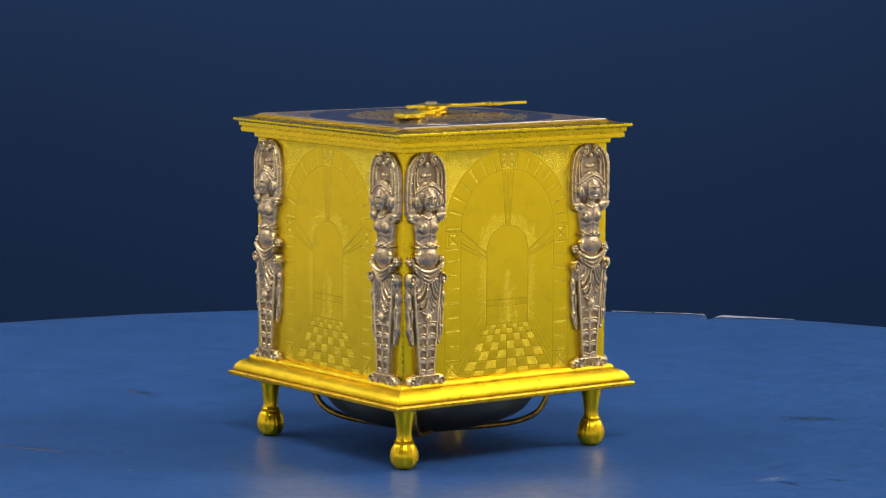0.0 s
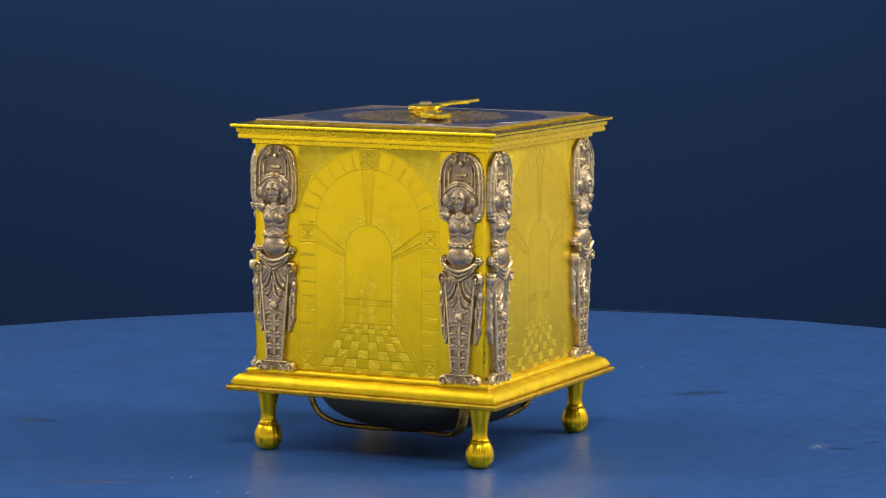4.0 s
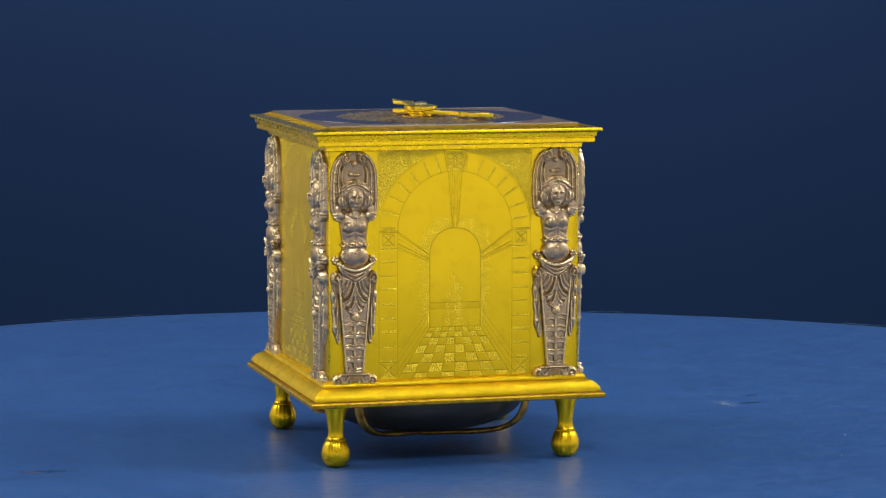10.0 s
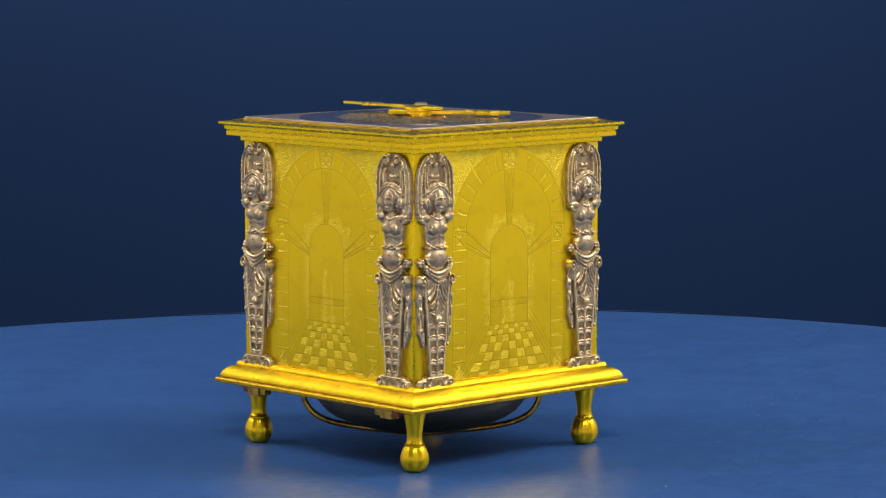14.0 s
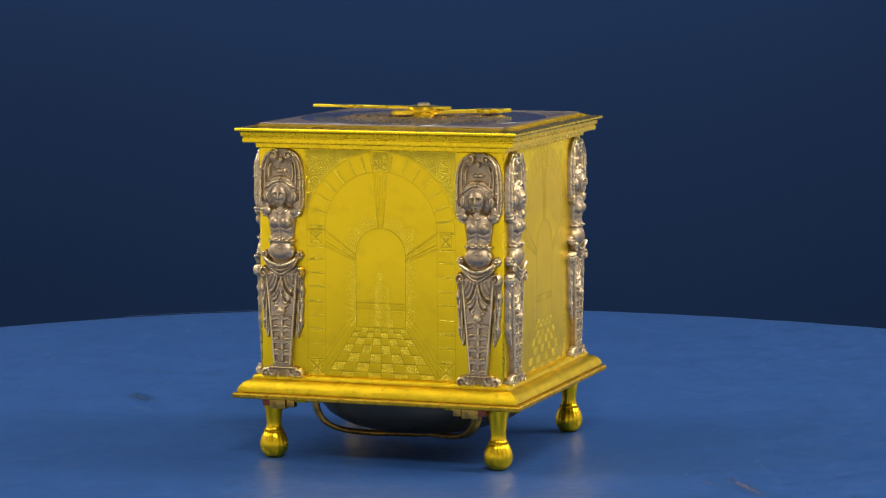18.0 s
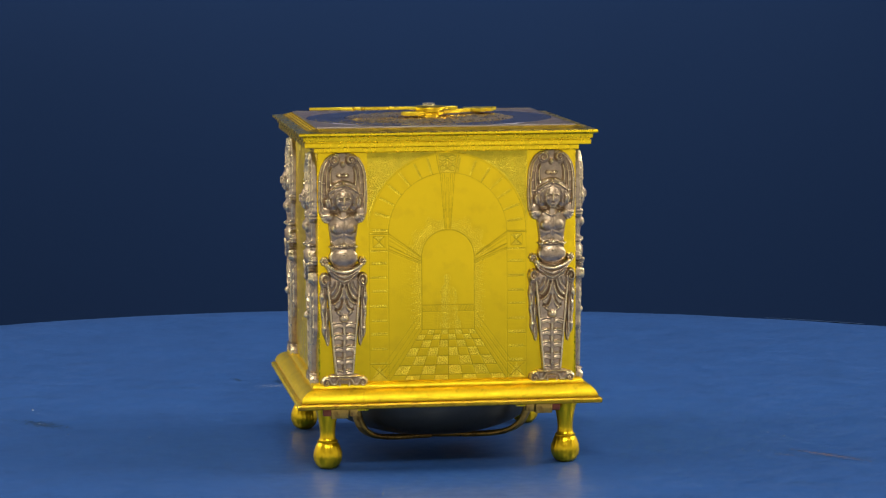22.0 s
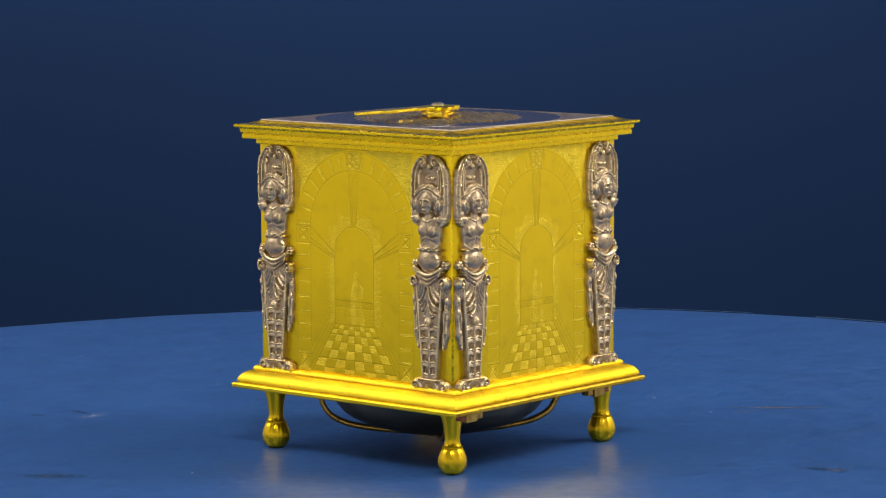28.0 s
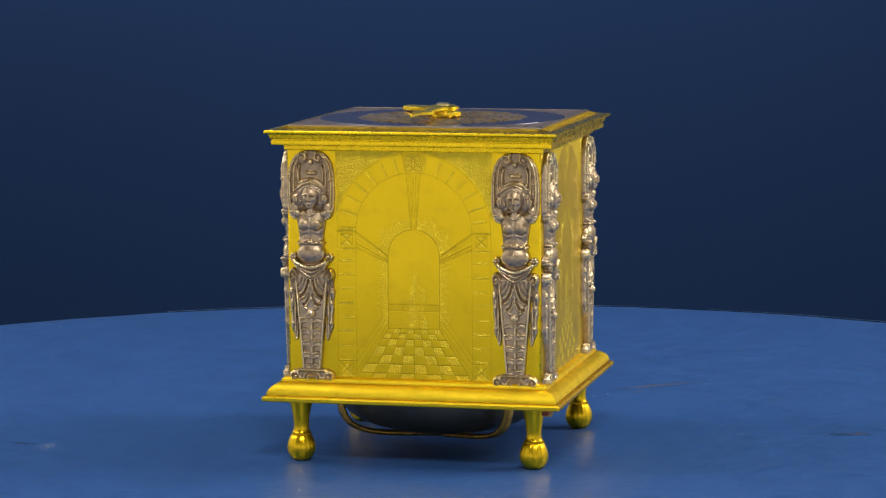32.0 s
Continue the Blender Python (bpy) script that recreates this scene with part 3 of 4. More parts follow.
    cell = np.mod(V - 7.2 + 0.3 * np.abs(S - 2.4), 5.3)
    inner = on & (V < 28.6) & (S > 0.5) & (S < half - 1.0)
    put(np.where(inner & (cell < 1.0), 2.1 + 0.8 * np.clip(1 - (2 * cell - 1) ** 2, 0, 1) ** 0.5, -1))
    put(np.where(inner & (cell > 3.4) & (cell < 5.3), 2.2 + 0.45 * np.clip((5.3 - cell) / 0.9, 0, 1), -1))

    H[inner & (cell > 1.0) & (cell < 3.5)] -= 1.1

    # broad acanthus leaf: two pairs of fingered lobes that fall to the stem, and a bead at its tip
    leaf_half = np.interp(V, (32.4, 34, 36, 37, 38, 40, 44, 47.5), (1.6, 3.2, 4.4, 5.0, 4.6, 5.9, 6.3, 6.2)) + 0.25 * np.sin(V * 3.4)
    leaf_rise = 2.5 + 1.1 * np.clip(1 - (S / 6.6) ** 2, 0, 1)
    put(np.where((V > 32.4) & (V < 47.5) & (S < leaf_half), leaf_rise * np.clip((leaf_half - S) / 0.5, 0, 1) ** 0.4, -1))
    for pts, w, d in (([(1.0, 44.8), (1.7, 41.7), (3.0, 39.2), (5.0, 37.5)], 0.42, 1.4), ([(0.8, 38.8), (1.2, 36.6), (2.2, 35.0), (3.8, 34.2)], 0.36, 1.2),
                      ([(2.3, 45.6), (3.0, 42.8), (4.3, 40.8), (5.8, 39.8)], 0.3, 0.5), ([(3.8, 46.2), (4.5, 44.0), (5.9, 42.5)], 0.3, 0.5),
                      ([(1.5, 39.2), (2.7, 37.2), (4.4, 36.2)], 0.26, 0.4)):
        groove(pts, w, d)
    for pts, w, h in (([(0.9, 43.0), (1.3, 40.6), (2.5, 38.3), (4.7, 36.7)], 0.42, 0.7), ([(0.7, 37.2), (1.0, 35.4), (1.9, 34.1), (3.2, 33.4)], 0.38, 0.6),
                      ([(1.5, 46.4), (2.3, 42.8), (3.6, 40.5), (5.4, 39.0)], 0.4, 0.45), ([(3.0, 46.4), (3.7, 43.6), (5.6, 41.4)], 0.4, 0.35)):
        ridge(pts, w, h)
    rope([(0, 33.5), (0, 46.8)], 0.42, 0.9, 2.9)
    rope([(0.3, 33.0), (1.6, 32.2), (2.6, 32.9)], 0.6, 1.2, 2.5)
    dome(0, 30.6, 2.0, 2.0, 2.6, 2.6)

    # cloth hanging in folds at both sides
    mid = np.interp(V, (18, 30, 45), (7.2, 8.1, 8.9)) + 0.2 * np.sin(V * 0.55)
    wide = (np.interp(V, (18, 28, 45), (1.2, 1.8, 1.5)) + 0.25 * np.sin(V * 0.8 + 1)) * np.clip((V - 18.2) / 3, 0, 1) ** 0.5
    off = (S - mid) / np.maximum(wide, 0.01)
    put(np.where((V > 18.3) & (V < 45.5) & (np.abs(off) < 1), 2.0 * np.clip(1 - off ** 2, 0, 1) ** 0.35, -1))
    for x, v0, v1 in ((7.0, 40, 20), (8.2, 44, 31), (8.3, 33, 20.5), (9.2, 43, 36)):
        groove([(x + 0.3, v0), (x - 0.3, (v0 + v1) / 2), (x + 0.1, v1)], 0.28, 0.8)
    dome(9.2, 40.0, 1.2, 2.0, 2.5), dome(8.9, 35.0, 1.1, 1.7, 2.3), dome(8.5, 26.0, 1.2, 1.4, 2.3)

    # scrolls beside the hips and the swagged cloth between them
    volute(8.3, 47.2, 2.3, 3.3, 4.0)
    slab(6.9, 46.0, 53.8, 2.4, 1.4)
    for k in range(3):
        rope(bow(7.4 - 0.7 * k, 53.6 - 1.2 * k, 0.0, 50.6 - 2.0 * k, 0.7), 1.0, 1.5, 3.2 - 0.2 * k)
    for k in range(3):
        groove(bow(7.2 - 0.7 * k, 52.7 - 1.2 * k, 0.0, 49.6 - 2.0 * k, 0.7), 0.22, 0.6)

    # leaf knots beside the waist
    for a in range(0, 360, 60):
        dome(8.2 + 1.15 * math.cos(radians(a)), 55.2 + 1.25 * math.sin(radians(a)), 0.85, 0.95, 2.5)
    dome(8.2, 55.2, 0.7, 0.7, 3.3)

    # trunk and belly, girdle
    width = np.interp(V, (57, 62, 65, 69, 72, 74.5, 76), (5.7, 5.6, 5.7, 6.3, 6.7, 6.4, 3.6))
    swell = np.interp(V, (57, 62, 65, 69, 71.5, 74, 76), (4.4, 3.7, 3.7, 4.7, 4.6, 3.7, 2.6))
    put(np.where((V > 56) & (V < 76) & (S < width), swell * np.clip(1 - (S / width) ** 2, 0, 1) ** 0.45, -1))
    dome(2.7, 69.8, 2.5, 2.4, 2.0, 3.4, 0.6)
    groove([(0, 73.6), (0, 63.8)], 0.5, 0.45)
    groove([(0.6, 67.6), (2.8, 66.7), (4.9, 67.6)], 0.4, 0.35)
    groove([(1.6, 65.8), (3.6, 64.6), (4.6, 63.6)], 0.5, 0.25)
    dome(0, 56.8, 6.4, 4.6, 3.2, 1.8, 0.5)
    ridge(bow(5.4, 63.6, 0.3, 61.6, 1.0), 0.4, 1.0)
    ridge(bow(5.3, 60.2, 0.3, 62.8, -0.6), 0.38, 1.0)
    rope([(4.6, 61.8), (5.3, 61.2), (5.9, 61.6)], 0.4, 0.9, 2.6)
    dome(1.0, 62.3, 0.8, 0.55, 1.0, 3.8)
    dome(0, 62.1, 0.75, 0.75, 1.2, 4.2)
    dome(0, 58.6, 0.5, 0.4, 0.4, 4.9)

    # raised wings: long flowing feathers from the shoulders to a pair of scrolls
    edge = np.where(V > 88, 10.4 * np.clip(1 - np.clip((V - 88) / 14.2, 0, 1) ** 2.6, 0, 1) ** 0.385, 10.4 - np.clip(76 - V, 0, 99) * 0.45)
    put(np.where((V > 72.5) & (V < 102.2) & (S < edge), 0.5 * np.clip((edge - S) / 0.5, 0, 1) ** 0.5, -1))
    band([(2.4, 101.1), (4.4, 100.7), (6.6, 99.0), (8.2, 96.2), (8.9, 93.0), (9.2, 88), (9.2, 82), (8.8, 77)], (0.9, 1.6), 2.5, 0.7, 1.0)
    band([(5.9, 97.6), (6.9, 95.2), (7.3, 91.5), (7.3, 87.5), (7.2, 83.5)], (0.7, 1.3), 2.1, 0.9, 1.0)
    band([(4.9, 95.6), (5.6, 93.4), (5.7, 90.6), (5.4, 88.2)], (0.5, 1.0), 1.7, 0.9, 0.5)
    for pts in ([(8.2, 96.6), (8.9, 93.5), (9.2, 89)], [(9.6, 90), (9.6, 84), (9.2, 79)], [(7.1, 94), (7.3, 90), (7.2, 86)]):
        ridge(pts, 0.22, 0.35)
    for v in (93.5, 89.5, 85.0, 81.0):
        ridge(bow(10.2, v + 0.8, 7.8, v - 0.6, 0.4, 4), 0.3, 0.35)
    volute(3.6, 99.2, 2.5, 2.5, 3.3, -1)
    dome(0, 97.2, 1.1, 1.3, 2.4, 0.6)
    # feather tufts at the shoulders
    dome(7.6, 76.6, 2.3, 2.8, 2.2, 0.8)
    for k in range(4):
        a = radians(-86 + 27 * k)
        rope([(6.6, 75.4), (6.6 + 2.5 * math.cos(a), 75.4 + 3.0 * math.sin(a))], 0.8, 1.3, 1.7 + 0.2 * k)
    dome(6.2, 74.6, 2.0, 2.0, 2.3, 1.6)
    ridge(bow(3.9, 75.9, 0, 73.7, 0.3), 0.4, 0.7)

    # head: neck, loose hair that spreads to the wings, peaked diadem, face
    slab(1.9, 73, 79, 3.6, 0.9)
    dome(0, 84.2, 6.8, 6.0, 3.2, 0.9, 0.35)
    dome(6.3, 81.0, 2.4, 2.9, 3.1, 0.9)
    dome(4.4, 79.2, 2.4, 2.4, 2.6, 0.9)
    for pts in ([(0.8, 86.9), (3.4, 85.8), (4.6, 83.0), (4.2, 79.6)], [(4.6, 84.6), (6.0, 82.2), (5.6, 79.0)], [(6.2, 84.0), (7.6, 81.6), (6.8, 78.8)], [(2.0, 89.6), (5.0, 88.2), (7.0, 85.6)]):
        ridge(pts, 0.45, 0.7)
    ridge([(7.0, 84.6), (5.4, 86.0), (3.0, 87.6), (0, 88.5)], 0.5, 1.0)
    ridge([(0, 88.2), (0, 89.6)], 0.6, 0.7)
    dome(0, 81.8, 3.45, 4.3, 2.5, 3.8, 0.45)
    dome(0, 79.2, 2.3, 2.3, 2.3, 3.6, 0.5)
    ridge([(3.3, 82.6), (2.6, 85.2), (0, 86.3)], 0.45, 0.55)
    for x, v, rx, rv, d in ((1.45, 82.3, 1.0, 0.7, 0.9), (2.1, 79.8, 0.8, 0.9, 0.35), (0.0, 79.7, 1.0, 0.3, 0.5), (0.0, 78.3, 0.9, 0.25, 0.4)):
        e = 1 - ((S - x) / rx) ** 2 - ((V - v) / rv) ** 2
        H[:] = np.where(e > 0, H - d * np.clip(e, 0, 1), H)
    ridge([(0, 83.4), (0, 80.6)], 0.4, 0.8)
    ridge([(0.6, 83.2), (1.5, 83.4), (2.5, 82.9)], 0.28, 0.35)
    ridge([(0, 79.0), (0.8, 79.0)], 0.3, 0.35)
    dome(1.5, 82.2, 0.5, 0.26, 0.4, 5.7)

    # little bow above the head, in the hollow between the wings
    dome(1.4, 92.4, 1.3, 0.9, 1.5, 0.6)
    dome(0, 92.2, 0.6, 0.7, 2.0, 0.6)
    stipple = np.random.RandomState(2).rand(*H.shape)
    return U, V, np.where((H > 0.3) & (H < 0.8) & (V > 76), H + 0.3 * stipple - 0.2, H + 0.05 * stipple)


def build_caryatid():
    U, V, H = caryatid_relief()
    rows, cols = U.shape
    Y = np.where(H > 0.05, 0.9 * H, -0.6)
    Y[0], Y[-1], Y[:, 0], Y[:, -1] = -0.6, -0.6, -0.6, -0.6
    # a light blur rounds the casting's edges
    for _ in range(1):
        Y[1:-1, 1:-1] = (4 * Y[1:-1, 1:-1] + Y[:-2, 1:-1] + Y[2:, 1:-1] + Y[1:-1, :-2] + Y[1:-1, 2:]) / 8
    near = Y > -0.58
    index = -np.ones(U.shape, int)
    index[near] = np.arange(near.sum())
    P = np.stack([U / 1000, -Y / 1000, V / 1000], -1)[near]
    q = np.stack([index[:-1, :-1], index[:-1, 1:], index[1:, 1:], index[1:, :-1]], -1).reshape(-1, 4)
    faces = q[(q >= 0).all(1)]
    me = mesh_of("caryatid_mount", P.tolist(), faces.tolist(), silver)
    # the sunk ground behind the wings is darker and matted; a paler silver paints highlights along the ridges
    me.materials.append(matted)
    me.materials.append(highlight_silver)
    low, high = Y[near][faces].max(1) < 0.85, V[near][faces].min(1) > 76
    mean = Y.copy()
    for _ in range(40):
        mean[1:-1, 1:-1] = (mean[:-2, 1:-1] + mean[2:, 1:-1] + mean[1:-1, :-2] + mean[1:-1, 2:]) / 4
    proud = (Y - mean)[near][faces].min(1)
    ridge_cut = np.random.RandomState(4).normal(0.26, 0.06, len(faces))
    me.polygons.foreach_set("material_index", np.where(low & high, 1, np.where((proud > ridge_cut) & (Y[near][faces].min(1) > 1.2), 2, 0)).astype(np.int32))
    return me


def extruded(name, outline, z0, z1, mat, bevel=0.00018):
    bm = bmesh.new()
    f = bm.faces.new([bm.verts.new((x, y, z0)) for x, y in outline])
    out = bmesh.ops.extrude_face_region(bm, geom=[f])
    bmesh.ops.translate(bm, vec=(0, 0, z1 - z0), verts=[v for v in out["geom"] if isinstance(v, bmesh.types.BMVert)])
    bmesh.ops.bevel(bm, geom=[e for e in bm.edges if e.calc_face_angle(0) > 1.0 and abs(e.verts[0].co.z - e.verts[1].co.z) < 1e-6],
                    offset=bevel, segments=1, affect="EDGES")
    return from_bm(name, bm, mat, True, 30)


def hand_outline(stations):
    """Both edges of a symmetrical hand along +x, from its (distance, half width) stations."""
    return [(s, -w) for s, w in stations] + [(s, w) for s, w in reversed(stations)]


def build_clock():
    clock = tagged(new("table_clock"), "square gilt brass table clock with silver figure mounts and engraved panels", "clock")

    # case
    part("case_body", rounded_box("case_body", 0.1136, 0.1136, 0.104, gilt, 0.0006), clock, pose(0, 0, 0.0885))
    base = [(0.048, 0.0278), (0.0662, 0.0278), (0.0667, 0.0282), (0.0668, 0.0294), (0.0664, 0.0300), (0.0655, 0.0303), (0.0644, 0.0304), (0.0644, 0.0308), (0.0651, 0.0309),
            (0.0650, 0.0316), (0.0644, 0.0328), (0.0634, 0.0340), (0.0620, 0.0350), (0.0606, 0.0356), (0.0596, 0.0357), (0.0594, 0.0360), (0.0599, 0.0361), (0.0598, 0.0365),
            (0.0595, 0.0371), (0.0590, 0.0376), (0.0582, 0.0379), (0.0562, 0.0381)]
    top = [(0.0562, 0.1384), (0.0576, 0.1384), (0.0579, 0.1387), (0.0580, 0.1404), (0.0583, 0.1407), (0.0598, 0.1408), (0.0621, 0.1409),
           (0.0624, 0.1411), (0.0625, 0.1420), (0.0624, 0.1430), (0.0621, 0.1432), (0.0621, 0.1435), (0.0628, 0.1436), (0.0630, 0.1438), (0.0631, 0.1446),
           (0.0632, 0.1454), (0.0636, 0.1458), (0.0644, 0.1459), (0.0649, 0.1461), (0.0651, 0.1464), (0.0651, 0.1471), (0.0648, 0.1474), (0.0635, 0.1475),
           (0.0615, 0.1477), (0.0560, 0.1482)]
    rim_me = moulding("plate_rim", [(0.0560, 0.1484), (0.0566, 0.1485), (0.0566, 0.1491), (0.0563, 0.1495), (0.0556, 0.14955), (0.0553, 0.1493)], bright_rim, 44, 0.0, 5)
    finish = ((gilt_base, "rubbed, dull gilt ogee base moulding"), (gilt_moulding, "satin gilt ogee base moulding with a tarnished lip"),
              (gilt_lifted, "gilt ogee base moulding lightened in colour, mitred at the corners"), (gilt_moulding, "satin gilt ogee base moulding with a tarnished lip"))
    base_sides = [moulding("base_moulding", base, finish[k][0], seed=3 + k) for k in range(4)]
    for me in base_sides[:2] + base_sides[3:]:
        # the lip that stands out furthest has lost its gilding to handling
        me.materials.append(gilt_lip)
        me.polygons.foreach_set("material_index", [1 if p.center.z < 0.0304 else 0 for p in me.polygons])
    top_me = moulding("cornice_moulding", top, gilt, seed=4)
    bead = bead_strip()
    figure = build_caryatid()
    for k, m in enumerate(QUARTERS):
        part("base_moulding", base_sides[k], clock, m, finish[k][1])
        part("cornice_moulding", top_me, clock, m, "gilt stepped cornice moulding, mitred at the corners")
        part("plate_rim", rim_me, clock, m, "bright silvered edge of the dial plate")
        part("leaf_border", bead, clock, m, "dull gilt band of small stamped leaves")
        part("engraved_panel", build_panel(k), clock, m, "gilt panel engraved with a vaulted arcade over a tiled floor")
        for x in (-0.0457, 0.0457):
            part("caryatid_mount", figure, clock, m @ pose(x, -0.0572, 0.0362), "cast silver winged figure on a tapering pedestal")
    part("base_plate", rounded_box("base_plate", 0.1250, 0.1250, 0.0018, brown_brass), clock, pose(0, 0, 0.0281), "dull brass underside plate")

    # feet
    foot = lathe("foot", [(0.0, 0.0), (0.0026, 0.0), (0.0036, 0.0003), (0.0051, 0.0016), (0.0061, 0.0036), (0.0064, 0.0056), (0.0061, 0.0076),
                          (0.0053, 0.0098), (0.0046, 0.0113), (0.0041, 0.0116), (0.0041, 0.0117), (0.0046, 0.0119), (0.0046, 0.0122), (0.0041, 0.0124), (0.0037, 0.0129), (0.0034, 0.0140),
                          (0.0033, 0.0155), (0.0035, 0.0178), (0.0038, 0.0202), (0.0042, 0.0224), (0.0047, 0.0243), (0.0050, 0.0252), (0.0052, 0.0255), (0.0052, 0.0276)], gilt_foot, 96, 18, 0.03, (0.0012, 0.019))
    for x in (-0.0527, 0.0527):
        for y in (-0.0527, 0.0527):
            part("foot", foot, clock, pose(x, y, 0.0), "turned and fluted gilt baluster foot")

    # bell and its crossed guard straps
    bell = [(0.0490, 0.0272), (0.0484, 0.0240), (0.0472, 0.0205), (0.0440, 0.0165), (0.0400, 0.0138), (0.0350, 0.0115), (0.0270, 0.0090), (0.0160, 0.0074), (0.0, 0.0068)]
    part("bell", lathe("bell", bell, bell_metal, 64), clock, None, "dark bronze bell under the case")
    half = [(0.0545, 0.0275), (0.0543, 0.0235), (0.0532, 0.0195), (0.0505, 0.0152), (0.0460, 0.0120), (0.0390, 0.0095), (0.0270, 0.0075), (0.0140, 0.0062)]
    path = [(-x, z) for x, z in half] + [(0.0, 0.0050)] + [(x, z) for x, z in reversed(half)]
    fine = []
    for i in range(len(path) - 1):
        a, b, c, d = [Vector(path[min(max(i + q, 0), len(path) - 1)]) for q in (-1, 0, 1, 2)]
        for f in (0.0, 0.25, 0.5, 0.75):
            fine.append(tuple(b + 0.5 * f * (c - a + f * (2 * a - 5 * b + 4 * c - d + f * (3 * b - a - 3 * c + d)))))
    strap = tube("bell_strap", fine + path[-1:], 0.0044, 0.0025, brown_brass)
    part("bell_strap", strap, clock, pose(0, 0, 0.0, 0, 0, 45), "bent brass guard strap round the bell")
    part("bell_strap", strap, clock, pose(0, 0, -0.0004, 0, 0, -45), "bent brass guard strap round the bell")

    # hinge lugs under one side
    for s, near, far in ((1, 0.0480, 0.0400), (-1, 0.0420, 0.0350)):
        lug = part("hinge_lug", rounded_box("hinge_lug", 0.0050, 0.0075, 0.0048, brown_brass), clock, pose(-0.0575, s * near, 0.0252))
        part("knuckle", rounded_box("knuckle", 0.0040, 0.0036, 0.0040, brown_brass), clock, pose(-0.0575, s * (near - 0.006), 0.0256))
        part("hinge_pin", rounded_box("hinge_pin", 0.0030, 0.0045, 0.0030, red_pin), lug, pose(-0.0006, s * 0.005, 0.0002), "reddish copper pin")
        part("latch_arm", rounded_box("latch_arm", 0.0022, 0.0100, 0.0018, gilt), clock, pose(-0.0570, s * far, 0.0266))

    # dial
    part("dial_plate", rounded_box("dial_plate", 0.1130, 0.1130, 0.0009, dial_silver, 0.0003), clock, pose(0, 0, 0.14885), "tarnished silvered square dial plate")
    ring = [(0.0382, 0.1492), (0.0383, 0.1494), (0.0553, 0.1494), (0.0554, 0.1492)]
    part("chapter_ring", lathe("chapter_ring", ring, ring_silver, 128), clock, None, "polished dark silver chapter ring")
    part("dial_centre", dial_centre(), clock, None, "chased silver-gilt dial centre")
    part("hand_collet", lathe("hand_collet", [(0.0050, 0.1494), (0.0050, 0.1506), (0.0072, 0.1509), (0.0074, 0.1518), (0.0060, 0.1521), (0.0060, 0.1528), (0.0074, 0.1530),
                                              (0.0076, 0.1542), (0.0056, 0.1547), (0.0030, 0.1549), (0.0, 0.1549)], gilt_pale, 32), clock, None, "stepped gilt hand collet")
    part("arbor_screw", lathe("arbor_screw", [(0.0028, 0.1547), (0.0028, 0.1556), (0.0022, 0.1560), (0.0, 0.1561)], steel, 24), clock, None, "bright steel arbor end")
    upper = [(-0.0130, 0.0008), (-0.0125, 0.0022), (-0.0105, 0.0030), (-0.0085, 0.0030), (-0.0070, 0.0042), (0.0, 0.0050), (0.0070, 0.0040), (0.0095, 0.0022),
             (0.0130, 0.0030), (0.0160, 0.0036), (0.0180, 0.0020), (0.0250, 0.0016), (0.0290, 0.0018), (0.0310, 0.0042), (0.0335, 0.0030), (0.0350, 0.0046),
             (0.0375, 0.0034), (0.0400, 0.0014), (0.0460, 0.0009), (0.0540, 0.0005)]
    lower = [(-0.0150, 0.0010), (-0.0140, 0.0032), (-0.0110, 0.0040), (-0.0070, 0.0036), (0.0, 0.0048), (0.0080, 0.0036), (0.0110, 0.0020), (0.0200, 0.0018), (0.0245, 0.0022),
             (0.0265, 0.0058), (0.0290, 0.0068), (0.0310, 0.0042), (0.0330, 0.0064), (0.0355, 0.0054), (0.0370, 0.0024), (0.0410, 0.0014)]
    part("alarm_hand", extruded("alarm_hand", hand_outline(upper), 0.1531, 0.1544, gilt_pale), clock, pose(0, 0, 0, 0, 0, 88.6), "long pierced gilt hand with a tail")
    part("hour_hand", extruded("hour_hand", hand_outline(lower), 0.1508, 0.1525, gilt_pale), clock, pose(0, 0, 0, 0, 0, -55), "short gilt hand with a leafy tip")
    return clock


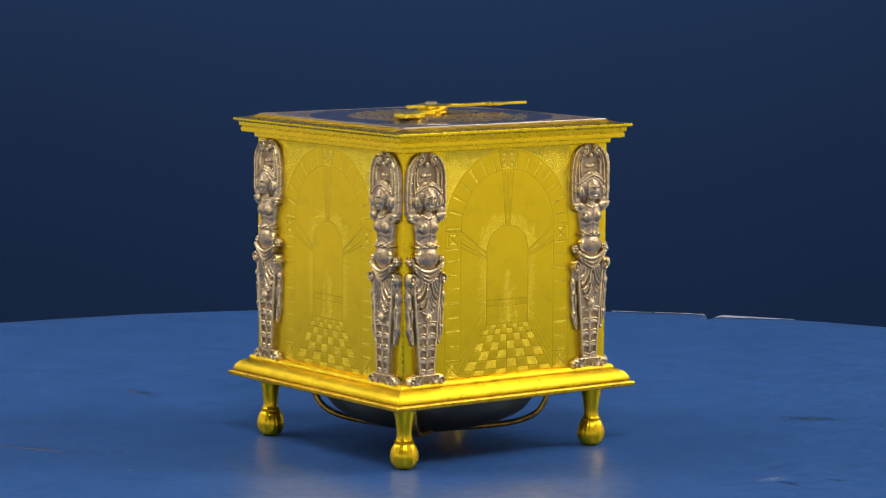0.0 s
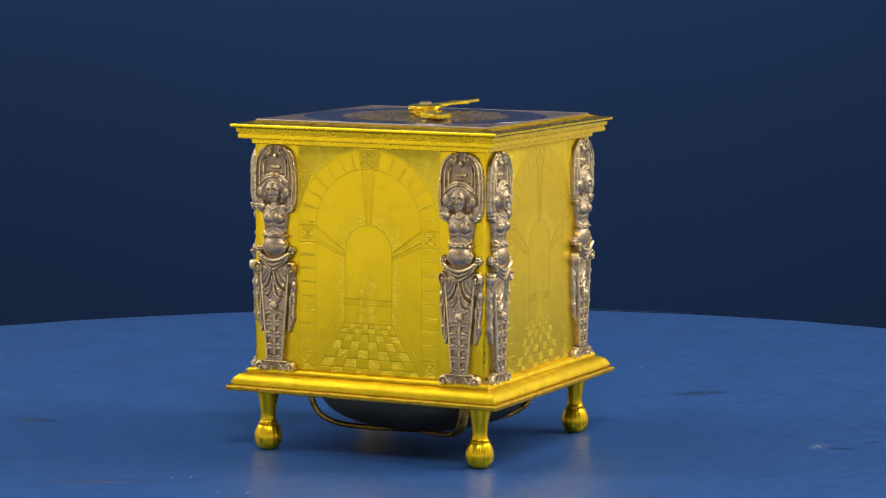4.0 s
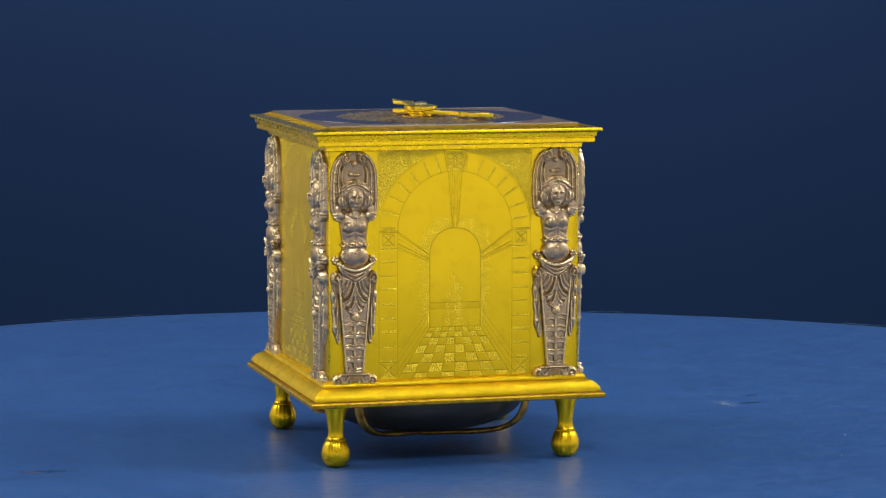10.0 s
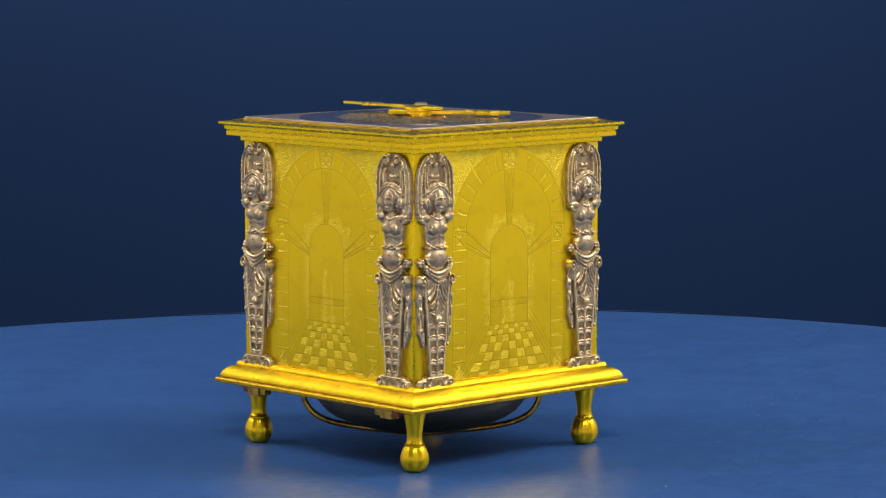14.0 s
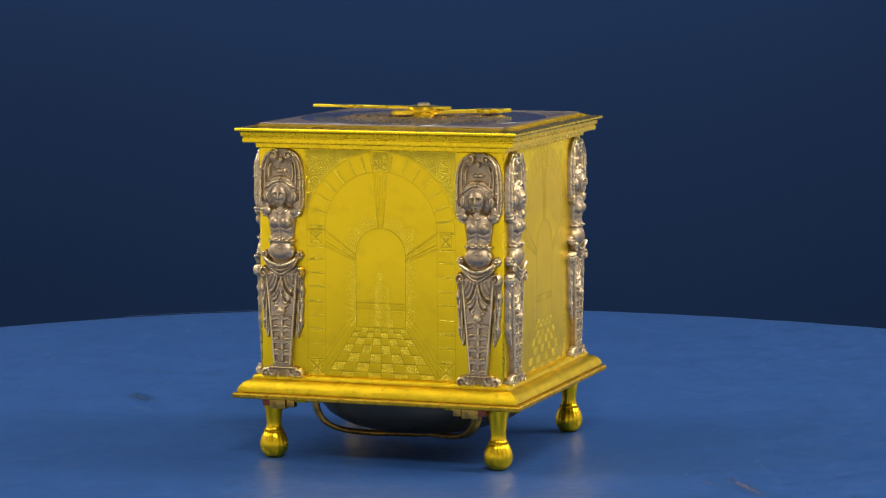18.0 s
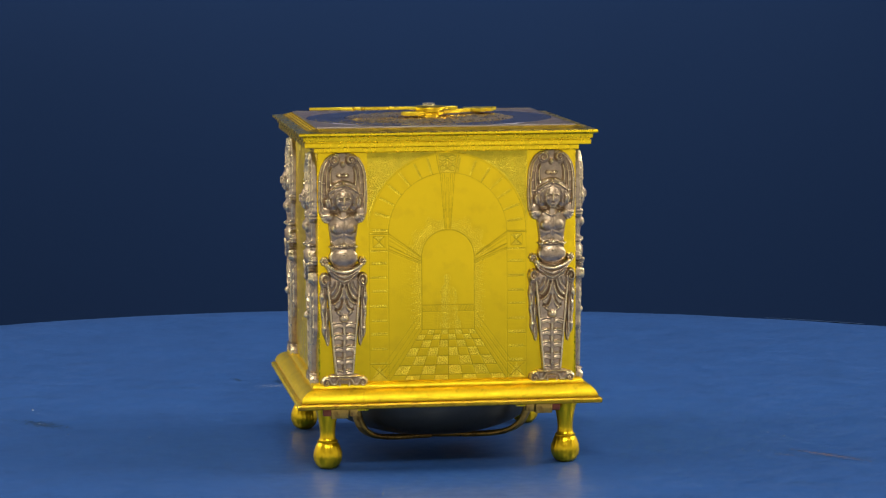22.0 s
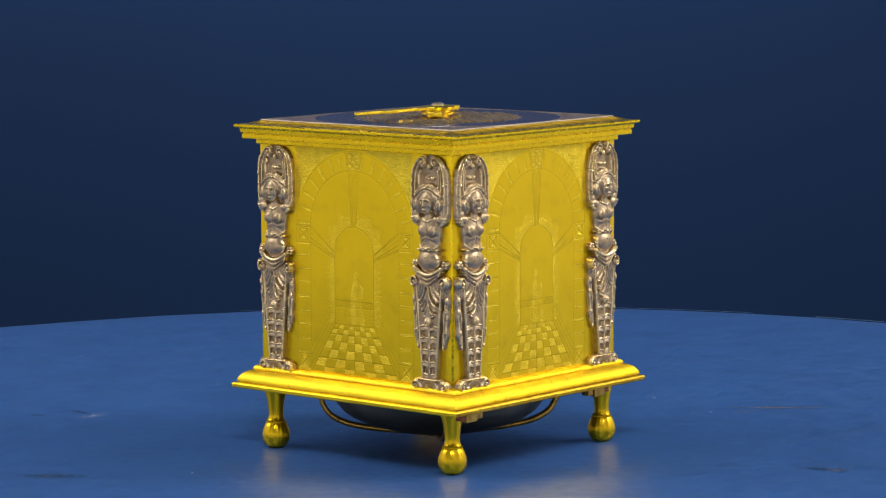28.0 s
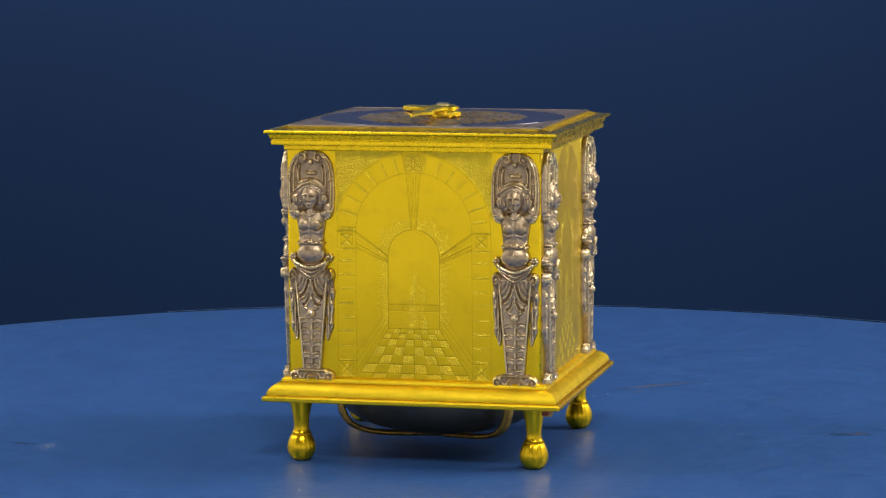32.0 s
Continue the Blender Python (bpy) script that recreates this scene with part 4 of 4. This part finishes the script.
def bead_strip():
    """A row of little stamped leaves between the dial and the cornice lip, on the side that faces -y."""
    verts, faces = [], []
    n = 104
    for k in range(n):
        x = -0.0562 + 0.1124 * (k + 0.5 + 0.25 * math.sin(7 * k)) / n
        for dy, wide, long, high in ((-0.0573, 0.0004, 0.0007, 0.00042), (-0.0586, 0.0004, 0.0007, 0.00042), (-0.0600, 0.0004, 0.0006, 0.00036)):
            i = len(verts)
            low = 0.1488 + (dy + 0.0562) * 0.26
            for a in range(8):
                t = 2 * math.pi * a / 8
                verts.append((x + wide * math.cos(t), dy + long * math.sin(t), low))
            for a in range(8):
                t = 2 * math.pi * a / 8
                verts.append((x + 0.6 * wide * math.cos(t), dy + 0.6 * long * math.sin(t), low + high * 0.8))
            verts.append((x, dy, low + high))
            for a in range(8):
                b = (a + 1) % 8
                faces.append((i + a, i + b, i + 8 + b, i + 8 + a))
                faces.append((i + 8 + a, i + 8 + b, i + 16))
    i = len(verts)
    verts += [(-0.0562, -0.0562, 0.1490), (0.0562, -0.0562, 0.1490), (-0.0612, -0.0612, 0.1477), (0.0612, -0.0612, 0.1477)]
    faces.append((i, i + 2, i + 3, i + 1))
    return mesh_of("leaf_border", verts, faces, gilt_dull)


def dial_centre():
    """A disc chased with scrolling leaves."""
    rings, seg = 46, 160
    verts = []
    for i in range(rings):
        r = 0.0050 + (0.0379 - 0.0050) * i / (rings - 1)
        for j in range(seg):
            a = 2 * math.pi * j / seg
            h = 0.5 + 0.5 * math.sin(r * 900 + 3 * math.sin(a * 6)) * math.sin(a * 12 + r * 350)
            e = 1 if 1 < i < rings - 2 else 0
            verts.append((r * math.cos(a), r * math.sin(a), 0.1493 + e * 0.0008 * h))
    return mesh_of("dial_centre", verts, grid_faces(rings, seg, True), centre_silver)


clock = build_clock()


# ---- what moves: table and clock turn together ----
def motions():
    times = [float(k) for k in range(33)]
    walk(table, [(t, turned(t, 0.0, 0.0)) for t in times])
    walk(clock, [(t, turned(t, -0.0056, 0.0020)) for t in times])


motions()
